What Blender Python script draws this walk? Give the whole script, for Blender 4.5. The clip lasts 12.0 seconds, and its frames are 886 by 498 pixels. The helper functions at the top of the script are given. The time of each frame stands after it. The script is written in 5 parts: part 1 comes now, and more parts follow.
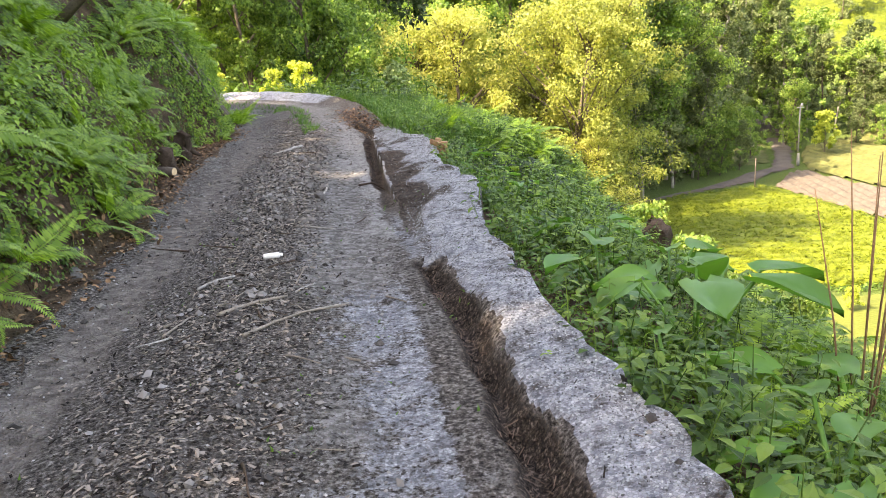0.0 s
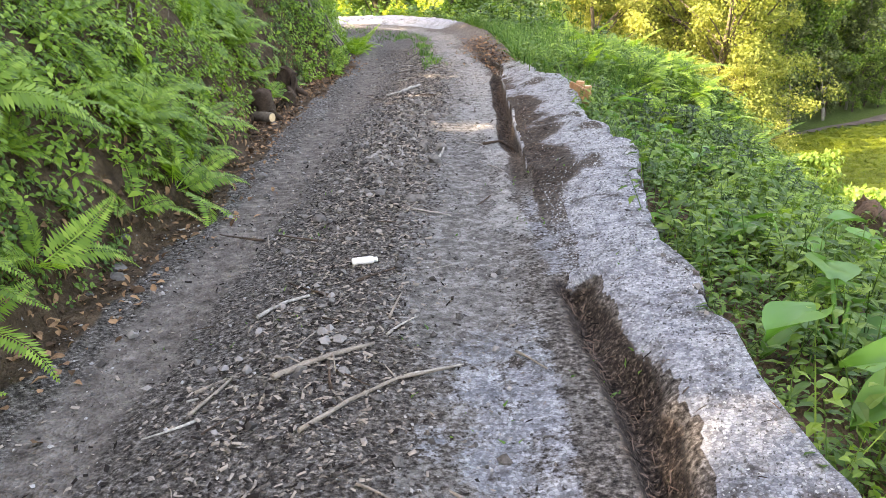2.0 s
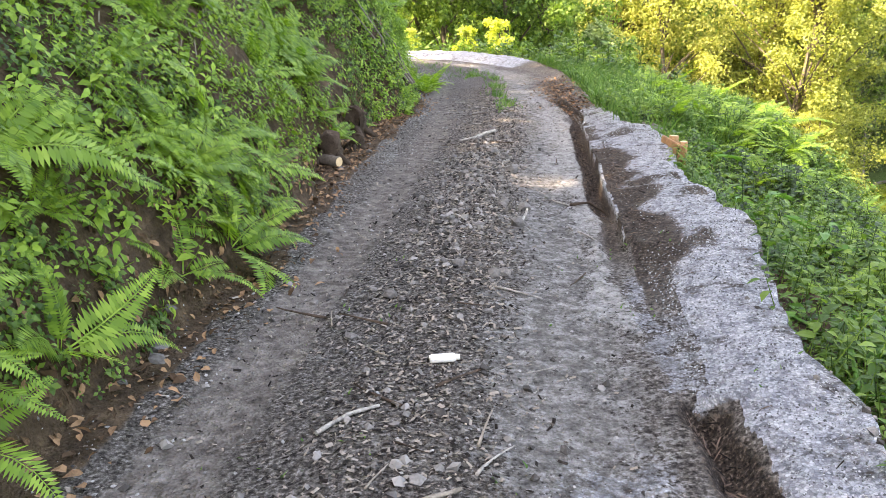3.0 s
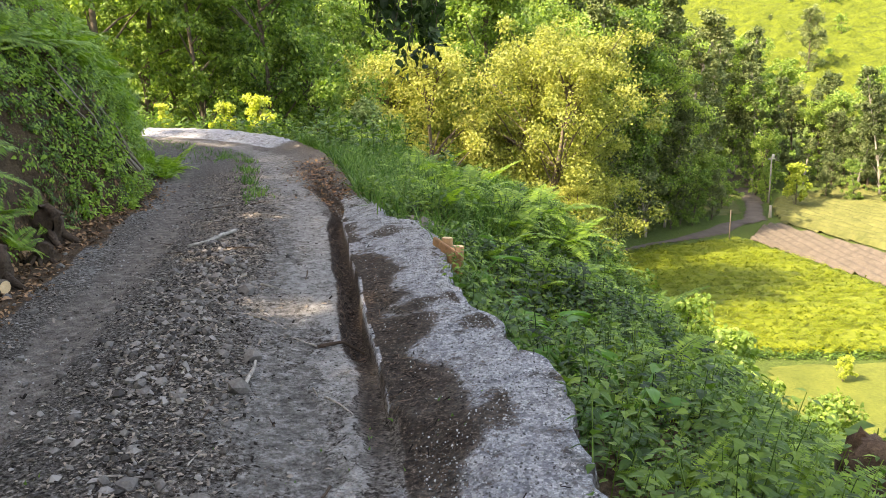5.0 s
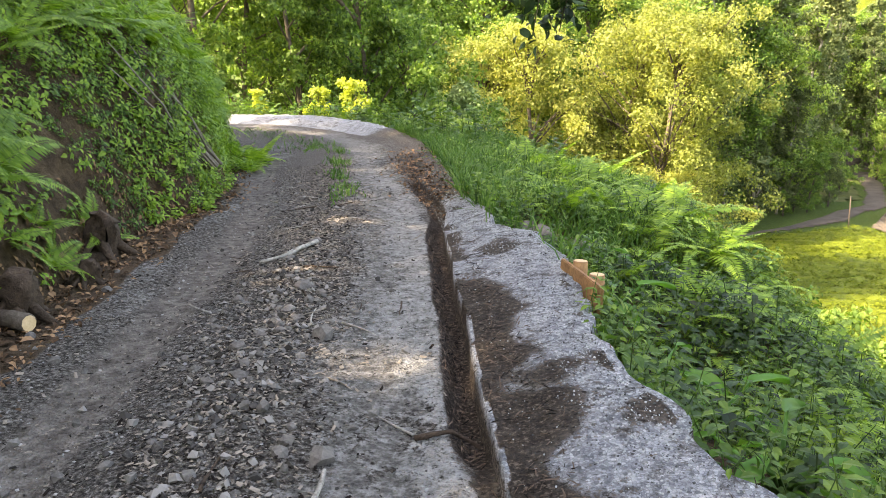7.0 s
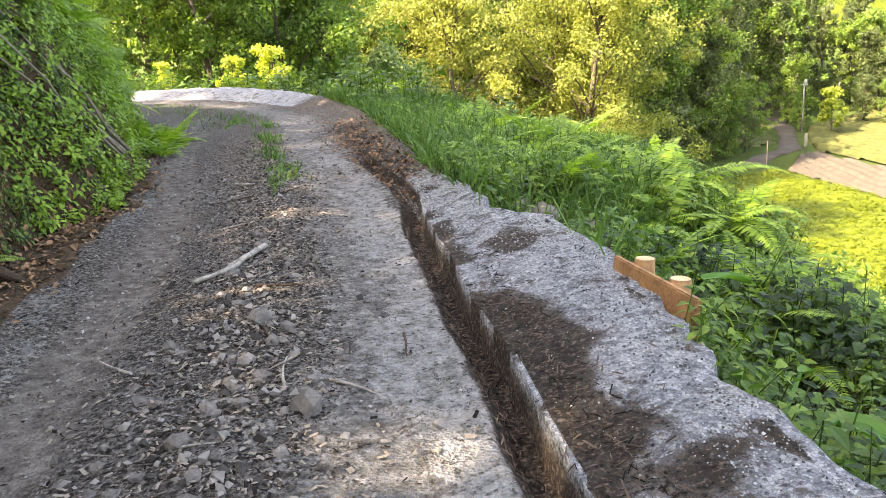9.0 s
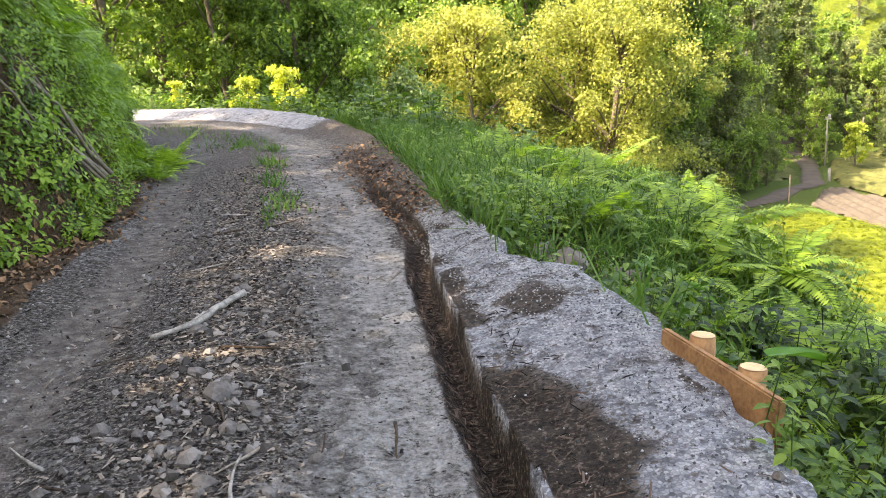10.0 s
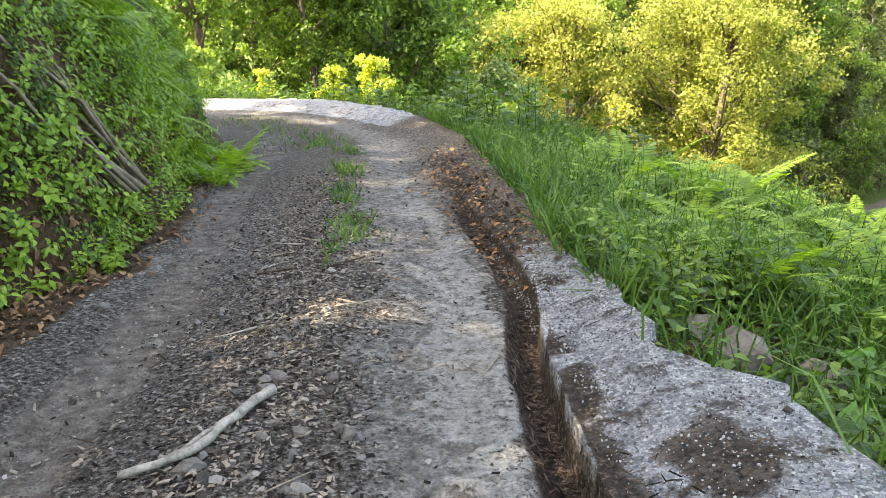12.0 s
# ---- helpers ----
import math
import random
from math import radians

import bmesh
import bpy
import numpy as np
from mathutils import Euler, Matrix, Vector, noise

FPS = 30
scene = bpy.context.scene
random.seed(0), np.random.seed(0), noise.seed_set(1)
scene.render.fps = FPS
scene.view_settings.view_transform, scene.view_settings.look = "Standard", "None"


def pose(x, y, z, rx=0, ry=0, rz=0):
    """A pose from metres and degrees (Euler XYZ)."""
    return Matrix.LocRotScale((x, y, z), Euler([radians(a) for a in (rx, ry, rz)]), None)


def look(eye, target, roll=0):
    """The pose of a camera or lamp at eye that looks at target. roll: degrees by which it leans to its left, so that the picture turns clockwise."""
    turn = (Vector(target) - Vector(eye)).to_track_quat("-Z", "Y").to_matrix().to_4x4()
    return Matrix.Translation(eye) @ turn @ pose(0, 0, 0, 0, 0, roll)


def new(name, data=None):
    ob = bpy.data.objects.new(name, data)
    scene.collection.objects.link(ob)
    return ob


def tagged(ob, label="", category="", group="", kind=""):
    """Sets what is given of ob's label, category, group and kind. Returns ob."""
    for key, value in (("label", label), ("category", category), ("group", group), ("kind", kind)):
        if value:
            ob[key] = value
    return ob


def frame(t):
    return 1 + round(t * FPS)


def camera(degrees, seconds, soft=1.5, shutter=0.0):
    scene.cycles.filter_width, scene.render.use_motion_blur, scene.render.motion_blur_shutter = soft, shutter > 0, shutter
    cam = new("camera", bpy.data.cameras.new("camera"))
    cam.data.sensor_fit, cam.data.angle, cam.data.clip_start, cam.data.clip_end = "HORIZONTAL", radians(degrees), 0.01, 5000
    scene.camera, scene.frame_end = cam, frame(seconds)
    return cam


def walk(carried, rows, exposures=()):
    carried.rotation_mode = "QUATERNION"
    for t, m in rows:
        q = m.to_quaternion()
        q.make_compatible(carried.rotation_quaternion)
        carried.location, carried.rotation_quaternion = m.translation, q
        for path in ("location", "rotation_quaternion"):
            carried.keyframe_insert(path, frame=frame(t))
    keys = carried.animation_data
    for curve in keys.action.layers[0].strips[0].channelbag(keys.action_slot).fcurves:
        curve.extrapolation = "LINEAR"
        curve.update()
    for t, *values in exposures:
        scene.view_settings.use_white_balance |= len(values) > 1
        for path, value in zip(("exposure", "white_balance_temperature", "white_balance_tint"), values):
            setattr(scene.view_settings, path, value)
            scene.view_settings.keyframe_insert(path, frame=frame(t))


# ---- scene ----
cam = camera(56.0, 12.0, soft=0.8)
PATH = [
    (0, (0.324, -1.548, 1.367), (0.53, 0.382, 0.887), -3.1),
    (0.5, (0.401, -1.133, 1.382), (0.584, 0.79, 0.863), -4.9),
    (1, (0.317, -0.775, 1.337), (0.262, 1.147, 0.787), -3.4),
    (1.5, (0.283, -0.399, 1.406), (0.15, 1.508, 0.816), -3.2),
    (2, (0.359, 0.043, 1.412), (0.264, 1.936, 0.773), -3.5),
    (2.5, (0.249, 0.376, 1.391), (0.005, 2.261, 0.767), -1.0),
    (2.7, (0.194, 0.549, 1.41), (-0.093, 2.438, 0.819), -1.1),
    (3, (0.147, 0.755, 1.471), (-0.075, 2.662, 0.909), -1.8),
    (3.5, (0.233, 1.165, 1.461), (0.157, 3.092, 0.932), -3.6),
    (3.7, (0.249, 1.326, 1.492), (0.209, 3.258, 0.975), -3.6),
    (5.3, (0.414, 2.667, 1.433), (0.776, 4.597, 1.054), 0.5),
    (5.5, (0.405, 2.8, 1.411), (0.777, 4.73, 1.042), 1.2),
    (6, (0.383, 3.152, 1.418), (0.655, 5.093, 1.017), 3.0),
    (6.5, (0.455, 3.525, 1.417), (0.632, 5.466, 0.97), -0.2),
    (6.7, (0.442, 3.684, 1.43), (0.53, 5.633, 0.991), -1.2),
    (8.3, (0.179, 4.938, 1.308), (0.265, 6.875, 0.819), -2.3),
    (8.5, (0.134, 5.083, 1.281), (0.269, 7.011, 0.766), -2.6),
    (9, (0.085, 5.432, 1.299), (0.341, 7.344, 0.772), -4.1),
    (9.5, (0.248, 5.82, 1.277), (0.589, 7.728, 0.787), -4.6),
    (10, (0.231, 6.19, 1.24), (0.455, 8.122, 0.773), -2.8),
    (10.5, (0.277, 6.576, 1.254), (0.59, 8.497, 0.797), -2.9),
    (11, (0.449, 6.965, 1.29), (0.736, 8.894, 0.847), -3.2),
    (11.5, (0.336, 7.348, 1.244), (0.458, 9.293, 0.792), -1.9),
    (12, (0.272, 7.678, 1.243), (0.291, 9.619, 0.763), -1.9),
]
walk(cam, [(t, look(eye, target, roll)) for t, eye, target, roll in PATH], ((0.0, 3.0, 9000, 18), (1.5, 3.22, 9000, 18), (3.0, 3.38, 9000, 18), (3.7, 3.15, 9000, 18), (5.4, 2.52, 9000, 14), (6.5, 2.75, 9000, 14), (9.0, 3.02, 9000, 16), (10.5, 2.78, 9000, 16), (12.0, 2.94, 9000, 10)))

# ---------------------------------------------------------------- world, sun
SUN_FROM = Vector((-0.95, -0.30, 0.0)).normalized()
SUN_EL = radians(45)
sun_data = bpy.data.lights.new("sun", "SUN")
sun_data.energy, sun_data.angle, sun_data.color = 2.7, radians(0.53), (1.0, 0.93, 0.82)
sun = new("sun", sun_data)
to_sun = Vector((SUN_FROM.x * math.cos(SUN_EL), SUN_FROM.y * math.cos(SUN_EL), math.sin(SUN_EL)))
sun.matrix_world = look(to_sun * 50, (0, 0, 0))
world = bpy.data.worlds.new("sky")
world.use_nodes = True
scene.world = world
sky = world.node_tree.nodes.new("ShaderNodeTexSky")
sky.sky_type, sky.sun_disc = "NISHITA", False
sky.sun_elevation, sky.sun_rotation = SUN_EL, math.atan2(SUN_FROM.x, SUN_FROM.y)
sky.air_density, sky.dust_density, sky.ozone_density = 1.0, 3.0, 1.0
back = world.node_tree.nodes["Background"]
back.inputs["Strength"].default_value = 0.15
world.node_tree.links.new(sky.outputs[0], back.inputs["Color"])


# ---------------------------------------------------------------- small tools
rng = np.random.default_rng(7)


def lattice(ix, iy, seed):
    h = np.sin(ix * 127.1 + iy * 311.7 + seed * 74.7) * 43758.5453
    return h - np.floor(h)


def value_noise(x, y, seed=0):
    ix, iy = np.floor(x), np.floor(y)
    fx, fy = x - ix, y - iy
    fx, fy = fx * fx * (3 - 2 * fx), fy * fy * (3 - 2 * fy)
    a, b = lattice(ix, iy, seed), lattice(ix + 1, iy, seed)
    c, d = lattice(ix, iy + 1, seed), lattice(ix + 1, iy + 1, seed)
    return (a + (b - a) * fx) * (1 - fy) + (c + (d - c) * fx) * fy - 0.5


def fbm(x, y, size, octaves=3, seed=0):
    total, amp = 0.0, 1.0
    for k in range(octaves):
        total = total + amp * value_noise(x / size * 2 ** k + 17.3 * k, y / size * 2 ** k - 9.1 * k, seed + k)
        amp *= 0.5
    return total


def step(a, b, v):
    t = np.clip((v - a) / (b - a), 0, 1)
    return t * t * (3 - 2 * t)


def ridge(v, centre, width):
    return np.exp(-((v - centre) / width) ** 2)


# ---------------------------------------------------------------- the lie of the land
BEND = (-12.0, 16.5, 11.55)      # centre and radius of the road's bend to the left


def road_place(x, y):
    """Along the road and across it (d, from its middle, to the right)."""
    x, y = np.asarray(x, float), np.asarray(y, float)
    cx, cy, r = BEND
    dx, dy = x - cx, y - cy
    d = np.where(dy < 0, dx - r, np.where(dx < 0, dy - r, np.hypot(dx, dy) - r))
    s = np.where(dy < 0, y, np.where(dx < 0, cy + r * math.pi / 2 - dx, cy + r * np.arctan2(dy, dx)))
    return s, d + 0.5 * step(10.5, 17.5, s)


RIM_AT = (0.0, 1.6, 2.4, 3.3, 4.6, 5.8, 6.3, 6.8, 7.6, 8.3, 9.2, 10.2, 10.55, 11.4, 12.4, 14.0, 16.0, 20.0, 21.0, 25.0)
RIM_D = (1.84, 1.80, 1.72, 1.74, 1.71, 1.92, 1.88, 1.82, 1.74, 1.80, 1.88, 1.84, 1.55, 1.57, 1.53, 1.74, 1.76, 1.86, 1.92, 2.56)


def rim_line(s):
    return np.interp(s, RIM_AT, RIM_D)


def berm_edge(s):
    """Outer rim of the rough concrete strip, across from the road's middle."""
    return rim_line(s) + 0.05 * value_noise(s / 0.4, s * 0 + 3.3, 5) + 0.07 * value_noise(s / 0.15, s * 0 + 8.1, 6)


def strip_edge(s):
    """Inner lip of the strip, on the drain."""
    return 1.14 + 0.025 * value_noise(s / 0.7, s * 0, 41) + 0.008 * value_noise(s / 0.16, s * 0 + 2.2, 44) + 0.13 * step(10.8, 12.0, s)


def pit_sides(s):
    """Left and right side of the washed-out pit at the near end of the drain."""
    back = np.clip(3.6 - s, -0.5, 3.0)
    left = 1.12 + 0.045 * back + 0.06 * value_noise(s / 0.4, s * 0, 43) + 0.03 * value_noise(s / 0.12, s * 0, 46)
    right = 1.315 + 0.03 * back + 0.10 * value_noise(s / 0.5, s * 0 + 5.0, 45) + 0.05 * value_noise(s / 0.14, s * 0 + 7.0, 47)
    return left, right


def near_pit(s, d):
    return 1 - step(3.66, 3.74, s + 0.5 * (d - 1.23))


def slab_cover(x, y, s, d):
    """Where the worn, cracked concrete of the wheel track shows."""
    edge = np.interp(s, (2.0, 3.2, 4.2, 7.6, 8.4, 9.2, 11.6, 13.5, 15.5), (1.02, 0.97, 0.88, 0.84, 0.60, 0.69, 0.66, 0.56, 0.70))
    ragged = 0.26 * fbm(x, y, 0.42, 2, 251) + 0.16 * fbm(x, y, 0.11, 2, 261)
    body = step(-0.02, 0.02, d - edge + ragged) * (1 - step(-0.03, 0.0, d - 1.035 - 0.4 * ragged))
    worn = step(-0.26, -0.18, fbm(x, y * 0.6, 0.5, 3, 271) + 0.2 * step(9.0, 10.0, s) * (1 - step(11.5, 13.0, s)))
    return body * worn * step(2.2, 3.4, s) * (1 - step(15.0, 17.5, s))


def bank_foot(s):
    return -1.17 - 0.36 * step(7.0, 8.4, s) * (1 - step(11.6, 12.6, s)) - 0.30 * step(13.5, 18.5, s) + 0.16 * value_noise(s / 1.3, s * 0 + 1.1, 11)


def height(x, y):
    x, y = np.asarray(x, float), np.asarray(y, float)
    s, d = road_place(x, y)
    foot, rim = bank_foot(s), berm_edge(s)
    z = 0.035 * ridge(d, 0.15, 0.38) - 0.04 * ridge(d, -0.62, 0.26) - 0.02 * ridge(d, 0.86, 0.2)
    loose_part = ridge(d, 0.12, 0.45) + 0.25
    z = z + 0.030 * fbm(x, y, 0.4, 4, 21) * loose_part + 0.03 * value_noise(x / 2.2, y / 2.2, 31)
    z = z + 0.014 * slab_cover(x, y, s, d)
    # drain along the strip: a narrow slot under a sharp lip, its near end filled in
    cut = strip_edge(s)
    deep = step(6.6, 7.1, s) * (1 - 0.45 * step(11.0, 12.6, s)) * (1 - step(13.8, 16.0, s))
    depth = 0.115 * deep + 0.025 * step(5.3, 5.9, s) * (1 - step(6.6, 7.1, s))
    left = cut - 0.15 - 0.04 * step(11.0, 12.6, s) + 0.03 * value_noise(s / 0.25, s * 0 + 4.0, 48)
    z = z - depth * step(left, left + 0.09, d) * (1 - step(cut, cut + 0.012, d))
    pit_left, pit_right = pit_sides(s)
    near = near_pit(s, d)
    z = z - 0.13 * near * step(pit_left, pit_left + 0.10, d) * (1 - step(pit_right - 0.07, pit_right + 0.07, d)) * (1 + 0.6 * fbm(x, y, 0.2, 3, 49))
    # strip
    inner = np.where(s < 3.7, pit_right, cut)
    wide = 0.012 + (0.14 + 0.16 * step(3.6, 3.9, s)) * (1 - step(5.3, 6.0, s)) + 0.4 * step(12.2, 13.6, s)
    berm = step(inner, inner + wide, d) * (0.06 + 0.08 * step(inner, inner + 0.5, d))
    berm = berm * (1 - 0.55 * step(12.2, 13.6, s) * (1 - step(19, 21, s))) * (0.45 + 0.55 * step(4.0, 6.0, s))
    z = z + berm * (1 + 0.22 * fbm(x, y, 0.3, 4, 51))
    # falling side, to the right
    out = np.maximum(d - rim, 0)
    soft = 0.10 + 0.72 * step(-7, 5, x)
    drop = (out - 1.2 * (1 - np.exp(-out / 1.8))) * soft + (0.13 + 0.10 * step(5.0, 6.0, s) * (1 - step(12.2, 13.4, s))) * step(0, 0.035, out)
    drop = drop * (1 - 0.65 * step(10.6, 12.2, s) * (1 - step(19, 22, s)) * (1 - step(2.0, 5.0, out)))
    z = z - 0.30 * ridge(s, 8.8, 1.0) * step(0.03, 0.3, out) * (1 - step(0.7, 1.4, out))
    z = z - drop + (0.25 * fbm(x, y, 1.6, 3, 61)) * step(0.1, 1.0, out)
    # valley floor and the hill across it
    q = 0.56 * x + 0.83 * y
    floor = -14.5 + 0.22 * np.maximum(q - 128, 0) + 0.06 * np.maximum(q - 170, 0) + 0.2 * fbm(x, y, 30, 2, 71)
    floor = floor - 0.5 * (1 - step(38, 46, 0.25 * x + 0.95 * y))
    k = 1.2
    side = np.where(d > rim, np.logaddexp(z * k, floor * k) / k, z)
    # bank and hill, to the left
    inn = np.maximum(foot - d, 0)
    steep = 2.1 + 2.2 * step(9.5, 12.5, s)
    top = 2.5 + 0.5 * value_noise(s / 2.5, s * 0, 81)
    face = top * (1 - np.exp(-inn * steep / top * 1.3))
    up = face + 0.62 * np.maximum(inn - 0.9, 0) + 0.22 * fbm(x, y, 0.9, 3, 91) * step(0.05, 0.5, inn)
    up = np.minimum(up, 30 + 0.05 * up)
    return np.where(d < foot, z + up, side)


def slope_at(x, y, e=0.04):
    hx = (height(x + e, y) - height(x - e, y)) / (2 * e)
    hy = (height(x, y + e) - height(x, y - e)) / (2 * e)
    n = np.stack([-hx, -hy, np.ones_like(hx)], -1)
    return n / np.linalg.norm(n, axis=-1, keepdims=True)


# ---------------------------------------------------------------- materials
def material(name):
    m = bpy.data.materials.new(name)
    m.use_nodes = True
    return m, m.node_tree.nodes, m.node_tree.links, m.node_tree.nodes["Principled BSDF"]


def ramp(nodes, stops):
    r = nodes.new("ShaderNodeValToRGB")
    while len(r.color_ramp.elements) < len(stops):
        r.color_ramp.elements.new(0.5)
    for e, (p, c) in zip(r.color_ramp.elements, stops):
        e.position, e.color = p, (*c, 1)
    return r


def noise_node(nodes, links, scale, detail=4, coords=None, rough=0.6):
    n = nodes.new("ShaderNodeTexNoise")
    n.inputs["Scale"].default_value, n.inputs["Detail"].default_value = scale, detail
    n.inputs["Roughness"].default_value = rough
    if coords is not None:
        links.new(coords, n.inputs["Vector"])
    return n


def mix_node(nodes, links, fac, a, b, kind="MIX"):
    m = nodes.new("ShaderNodeMix")
    m.data_type, m.blend_type = "RGBA", kind
    for socket, value in ((m.inputs["Factor"], fac), (m.inputs["A"], a), (m.inputs["B"], b)):
        if isinstance(value, bpy.types.NodeSocket):
            links.new(value, socket)
        elif isinstance(value, tuple):
            socket.default_value = (*value, 1)
        else:
            socket.default_value = value
    return m.outputs["Result"]


def math_node(nodes, links, op, a, b=0.0, clamp=False):
    m = nodes.new("ShaderNodeMath")
    m.operation, m.use_clamp = op, clamp
    for socket, value in ((m.inputs[0], a), (m.inputs[1], b)):
        if isinstance(value, bpy.types.NodeSocket):
            links.new(value, socket)
        else:
            socket.default_value = value
    return m.outputs[0]


def bump_node(nodes, links, shader, heights, strength, distance):
    b = nodes.new("ShaderNodeBump")
    b.inputs["Strength"].default_value, b.inputs["Distance"].default_value = strength, distance
    links.new(heights, b.inputs["Height"])
    links.new(b.outputs[0], shader.inputs["Normal"])
    return b


def rough_material(name, dark, light, scale=12.0, fine=90.0, rough=0.9, bump=0.4, depth=0.01, islands=0.0):
    """Two-tone surface with coarse blotches, fine grain and relief; islands: how far loose pieces differ."""
    m, nodes, links, shader = material(name)
    geo = nodes.new("ShaderNodeNewGeometry")
    big = noise_node(nodes, links, scale, 5, geo.outputs["Position"])
    small = noise_node(nodes, links, fine, 3, geo.outputs["Position"])
    value = math_node(nodes, links, "ADD", math_node(nodes, links, "MULTIPLY", big.outputs[0], 0.6),
                      math_node(nodes, links, "MULTIPLY", small.outputs[0], 0.4))
    if islands:
        shift = math_node(nodes, links, "MULTIPLY", math_node(nodes, links, "SUBTRACT", geo.outputs["Random Per Island"], 0.5), islands)
        value = math_node(nodes, links, "ADD", value, shift)
    r = ramp(nodes, ((0.3, dark), (0.7, light)))
    links.new(value, r.inputs[0])
    links.new(r.outputs[0], shader.inputs["Base Color"])
    shader.inputs["Roughness"].default_value = rough
    shader.inputs["Specular IOR Level"].default_value = 0.2
    bump_node(nodes, links, shader, value, bump, depth)
    return m


def leaf_material(name, dark, mid, light, through_it, rough=0.45, patch=0.6, amount=0.35):
    """Leaves: each its own shade, with larger drifts of colour, and light passing through."""
    m, nodes, links, shader = material(name)
    geo = nodes.new("ShaderNodeNewGeometry")
    info = nodes.new("ShaderNodeObjectInfo")
    drift = noise_node(nodes, links, patch, 2, geo.outputs["Position"])
    v = math_node(nodes, links, "ADD", math_node(nodes, links, "MULTIPLY", geo.outputs["Random Per Island"], 0.5),
                  math_node(nodes, links, "MULTIPLY", drift.outputs[0], 0.6))
    v = math_node(nodes, links, "ADD", v, math_node(nodes, links, "MULTIPLY", math_node(nodes, links, "SUBTRACT", info.outputs["Random"], 0.5), 0.25))
    r = ramp(nodes, ((0.2, dark), (0.55, mid), (0.95, light)))
    links.new(v, r.inputs[0])
    links.new(r.outputs[0], shader.inputs["Base Color"])
    shader.inputs["Roughness"].default_value = rough
    shader.inputs["Specular IOR Level"].default_value = 0.3
    trans = nodes.new("ShaderNodeBsdfTranslucent")
    tint = mix_node(nodes, links, 1.0, r.outputs[0], through_it, "MULTIPLY")
    links.new(tint, trans.inputs["Color"])
    blend = nodes.new("ShaderNodeMixShader")
    blend.inputs[0].default_value = amount
    links.new(shader.outputs[0], blend.inputs[1])
    links.new(trans.outputs[0], blend.inputs[2])
    links.new(blend.outputs[0], nodes["Material Output"].inputs["Surface"])
    return m


def ground_material():
    m, nodes, links, shader = material("ground")
    geo = nodes.new("ShaderNodeNewGeometry")
    pos = geo.outputs["Position"]
    zones = nodes.new("ShaderNodeVertexColor")
    zones.layer_name = "zones"
    split = nodes.new("ShaderNodeSeparateColor")
    links.new(zones.outputs["Color"], split.inputs[0])
    blot = noise_node(nodes, links, 6.5, 7, pos, 0.72)
    grit = noise_node(nodes, links, 45.0, 5, pos, 0.75)
    fleck = nodes.new("ShaderNodeTexVoronoi")
    fleck.inputs["Scale"].default_value = 70.0
    links.new(pos, fleck.inputs["Vector"])

    def masked(channel, spread):
        shift = math_node(nodes, links, "MULTIPLY", math_node(nodes, links, "SUBTRACT", math_node(
            nodes, links, "ADD", math_node(nodes, links, "MULTIPLY", blot.outputs[0], 0.6), math_node(nodes, links, "MULTIPLY", grit.outputs[0], 0.4)), 0.5), spread)
        t = math_node(nodes, links, "ADD", split.outputs[channel], shift)
        t = math_node(nodes, links, "MULTIPLY", math_node(nodes, links, "SUBTRACT", t, 0.36), 6.5, True)
        return t

    mulch = ramp(nodes, ((0.37, (0.016, 0.013, 0.012)), (0.49, (0.085, 0.075, 0.067)), (0.59, (0.20, 0.185, 0.17)), (0.67, (0.40, 0.38, 0.36))))
    links.new(grit.outputs[0], mulch.inputs[0])
    track = ramp(nodes, ((0.36, (0.05, 0.046, 0.043)), (0.5, (0.165, 0.158, 0.15)), (0.63, (0.36, 0.355, 0.35))))
    crust = noise_node(nodes, links, 14.0, 4, pos, 0.65)
    links.new(math_node(nodes, links, "ADD", math_node(nodes, links, "MULTIPLY", crust.outputs[0], 0.5), math_node(nodes, links, "MULTIPLY", grit.outputs[0], 0.5)), track.inputs[0])
    stones = ramp(nodes, ((0.0, (0.14, 0.148, 0.163)), (0.35, (0.30, 0.32, 0.35)), (1.0, (0.54, 0.565, 0.60))))
    links.new(fleck.outputs["Color"], stones.inputs[0])
    pits = nodes.new("ShaderNodeTexVoronoi")
    pits.feature = "DISTANCE_TO_EDGE"
    pits.inputs["Scale"].default_value = 70.0
    links.new(pos, pits.inputs["Vector"])
    gaps = math_node(nodes, links, "MULTIPLY", math_node(nodes, links, "SUBTRACT", 0.13, pits.outputs["Distance"]), 4.0, True)
    stones_col = mix_node(nodes, links, gaps, stones.outputs[0], (0.10, 0.10, 0.105))
    tone = ramp(nodes, ((0.36, (0.62, 0.63, 0.66)), (0.5, (0.95, 0.96, 0.98)), (0.62, (1.18, 1.18, 1.18))))
    links.new(crust.outputs[0], tone.inputs[0])
    stones_col = mix_node(nodes, links, 1.0, stones_col, tone.outputs[0], "MULTIPLY")
    stones_col = mix_node(nodes, links, math_node(nodes, links, "MULTIPLY", math_node(nodes, links, "SUBTRACT", blot.outputs[0], 0.525), 7.0, True), stones_col, (0.055, 0.048, 0.044))
    soil = ramp(nodes, ((0.3, (0.035, 0.024, 0.016)), (0.55, (0.10, 0.068, 0.044)), (0.78, (0.22, 0.155, 0.10))))
    links.new(blot.outputs[0], soil.inputs[0])
    turf = ramp(nodes, ((0.3, (0.035, 0.055, 0.015)), (0.7, (0.10, 0.15, 0.035))))
    links.new(blot.outputs[0], turf.inputs[0])
    col = mix_node(nodes, links, masked(1, 2.1), mulch.outputs[0], track.outputs[0])
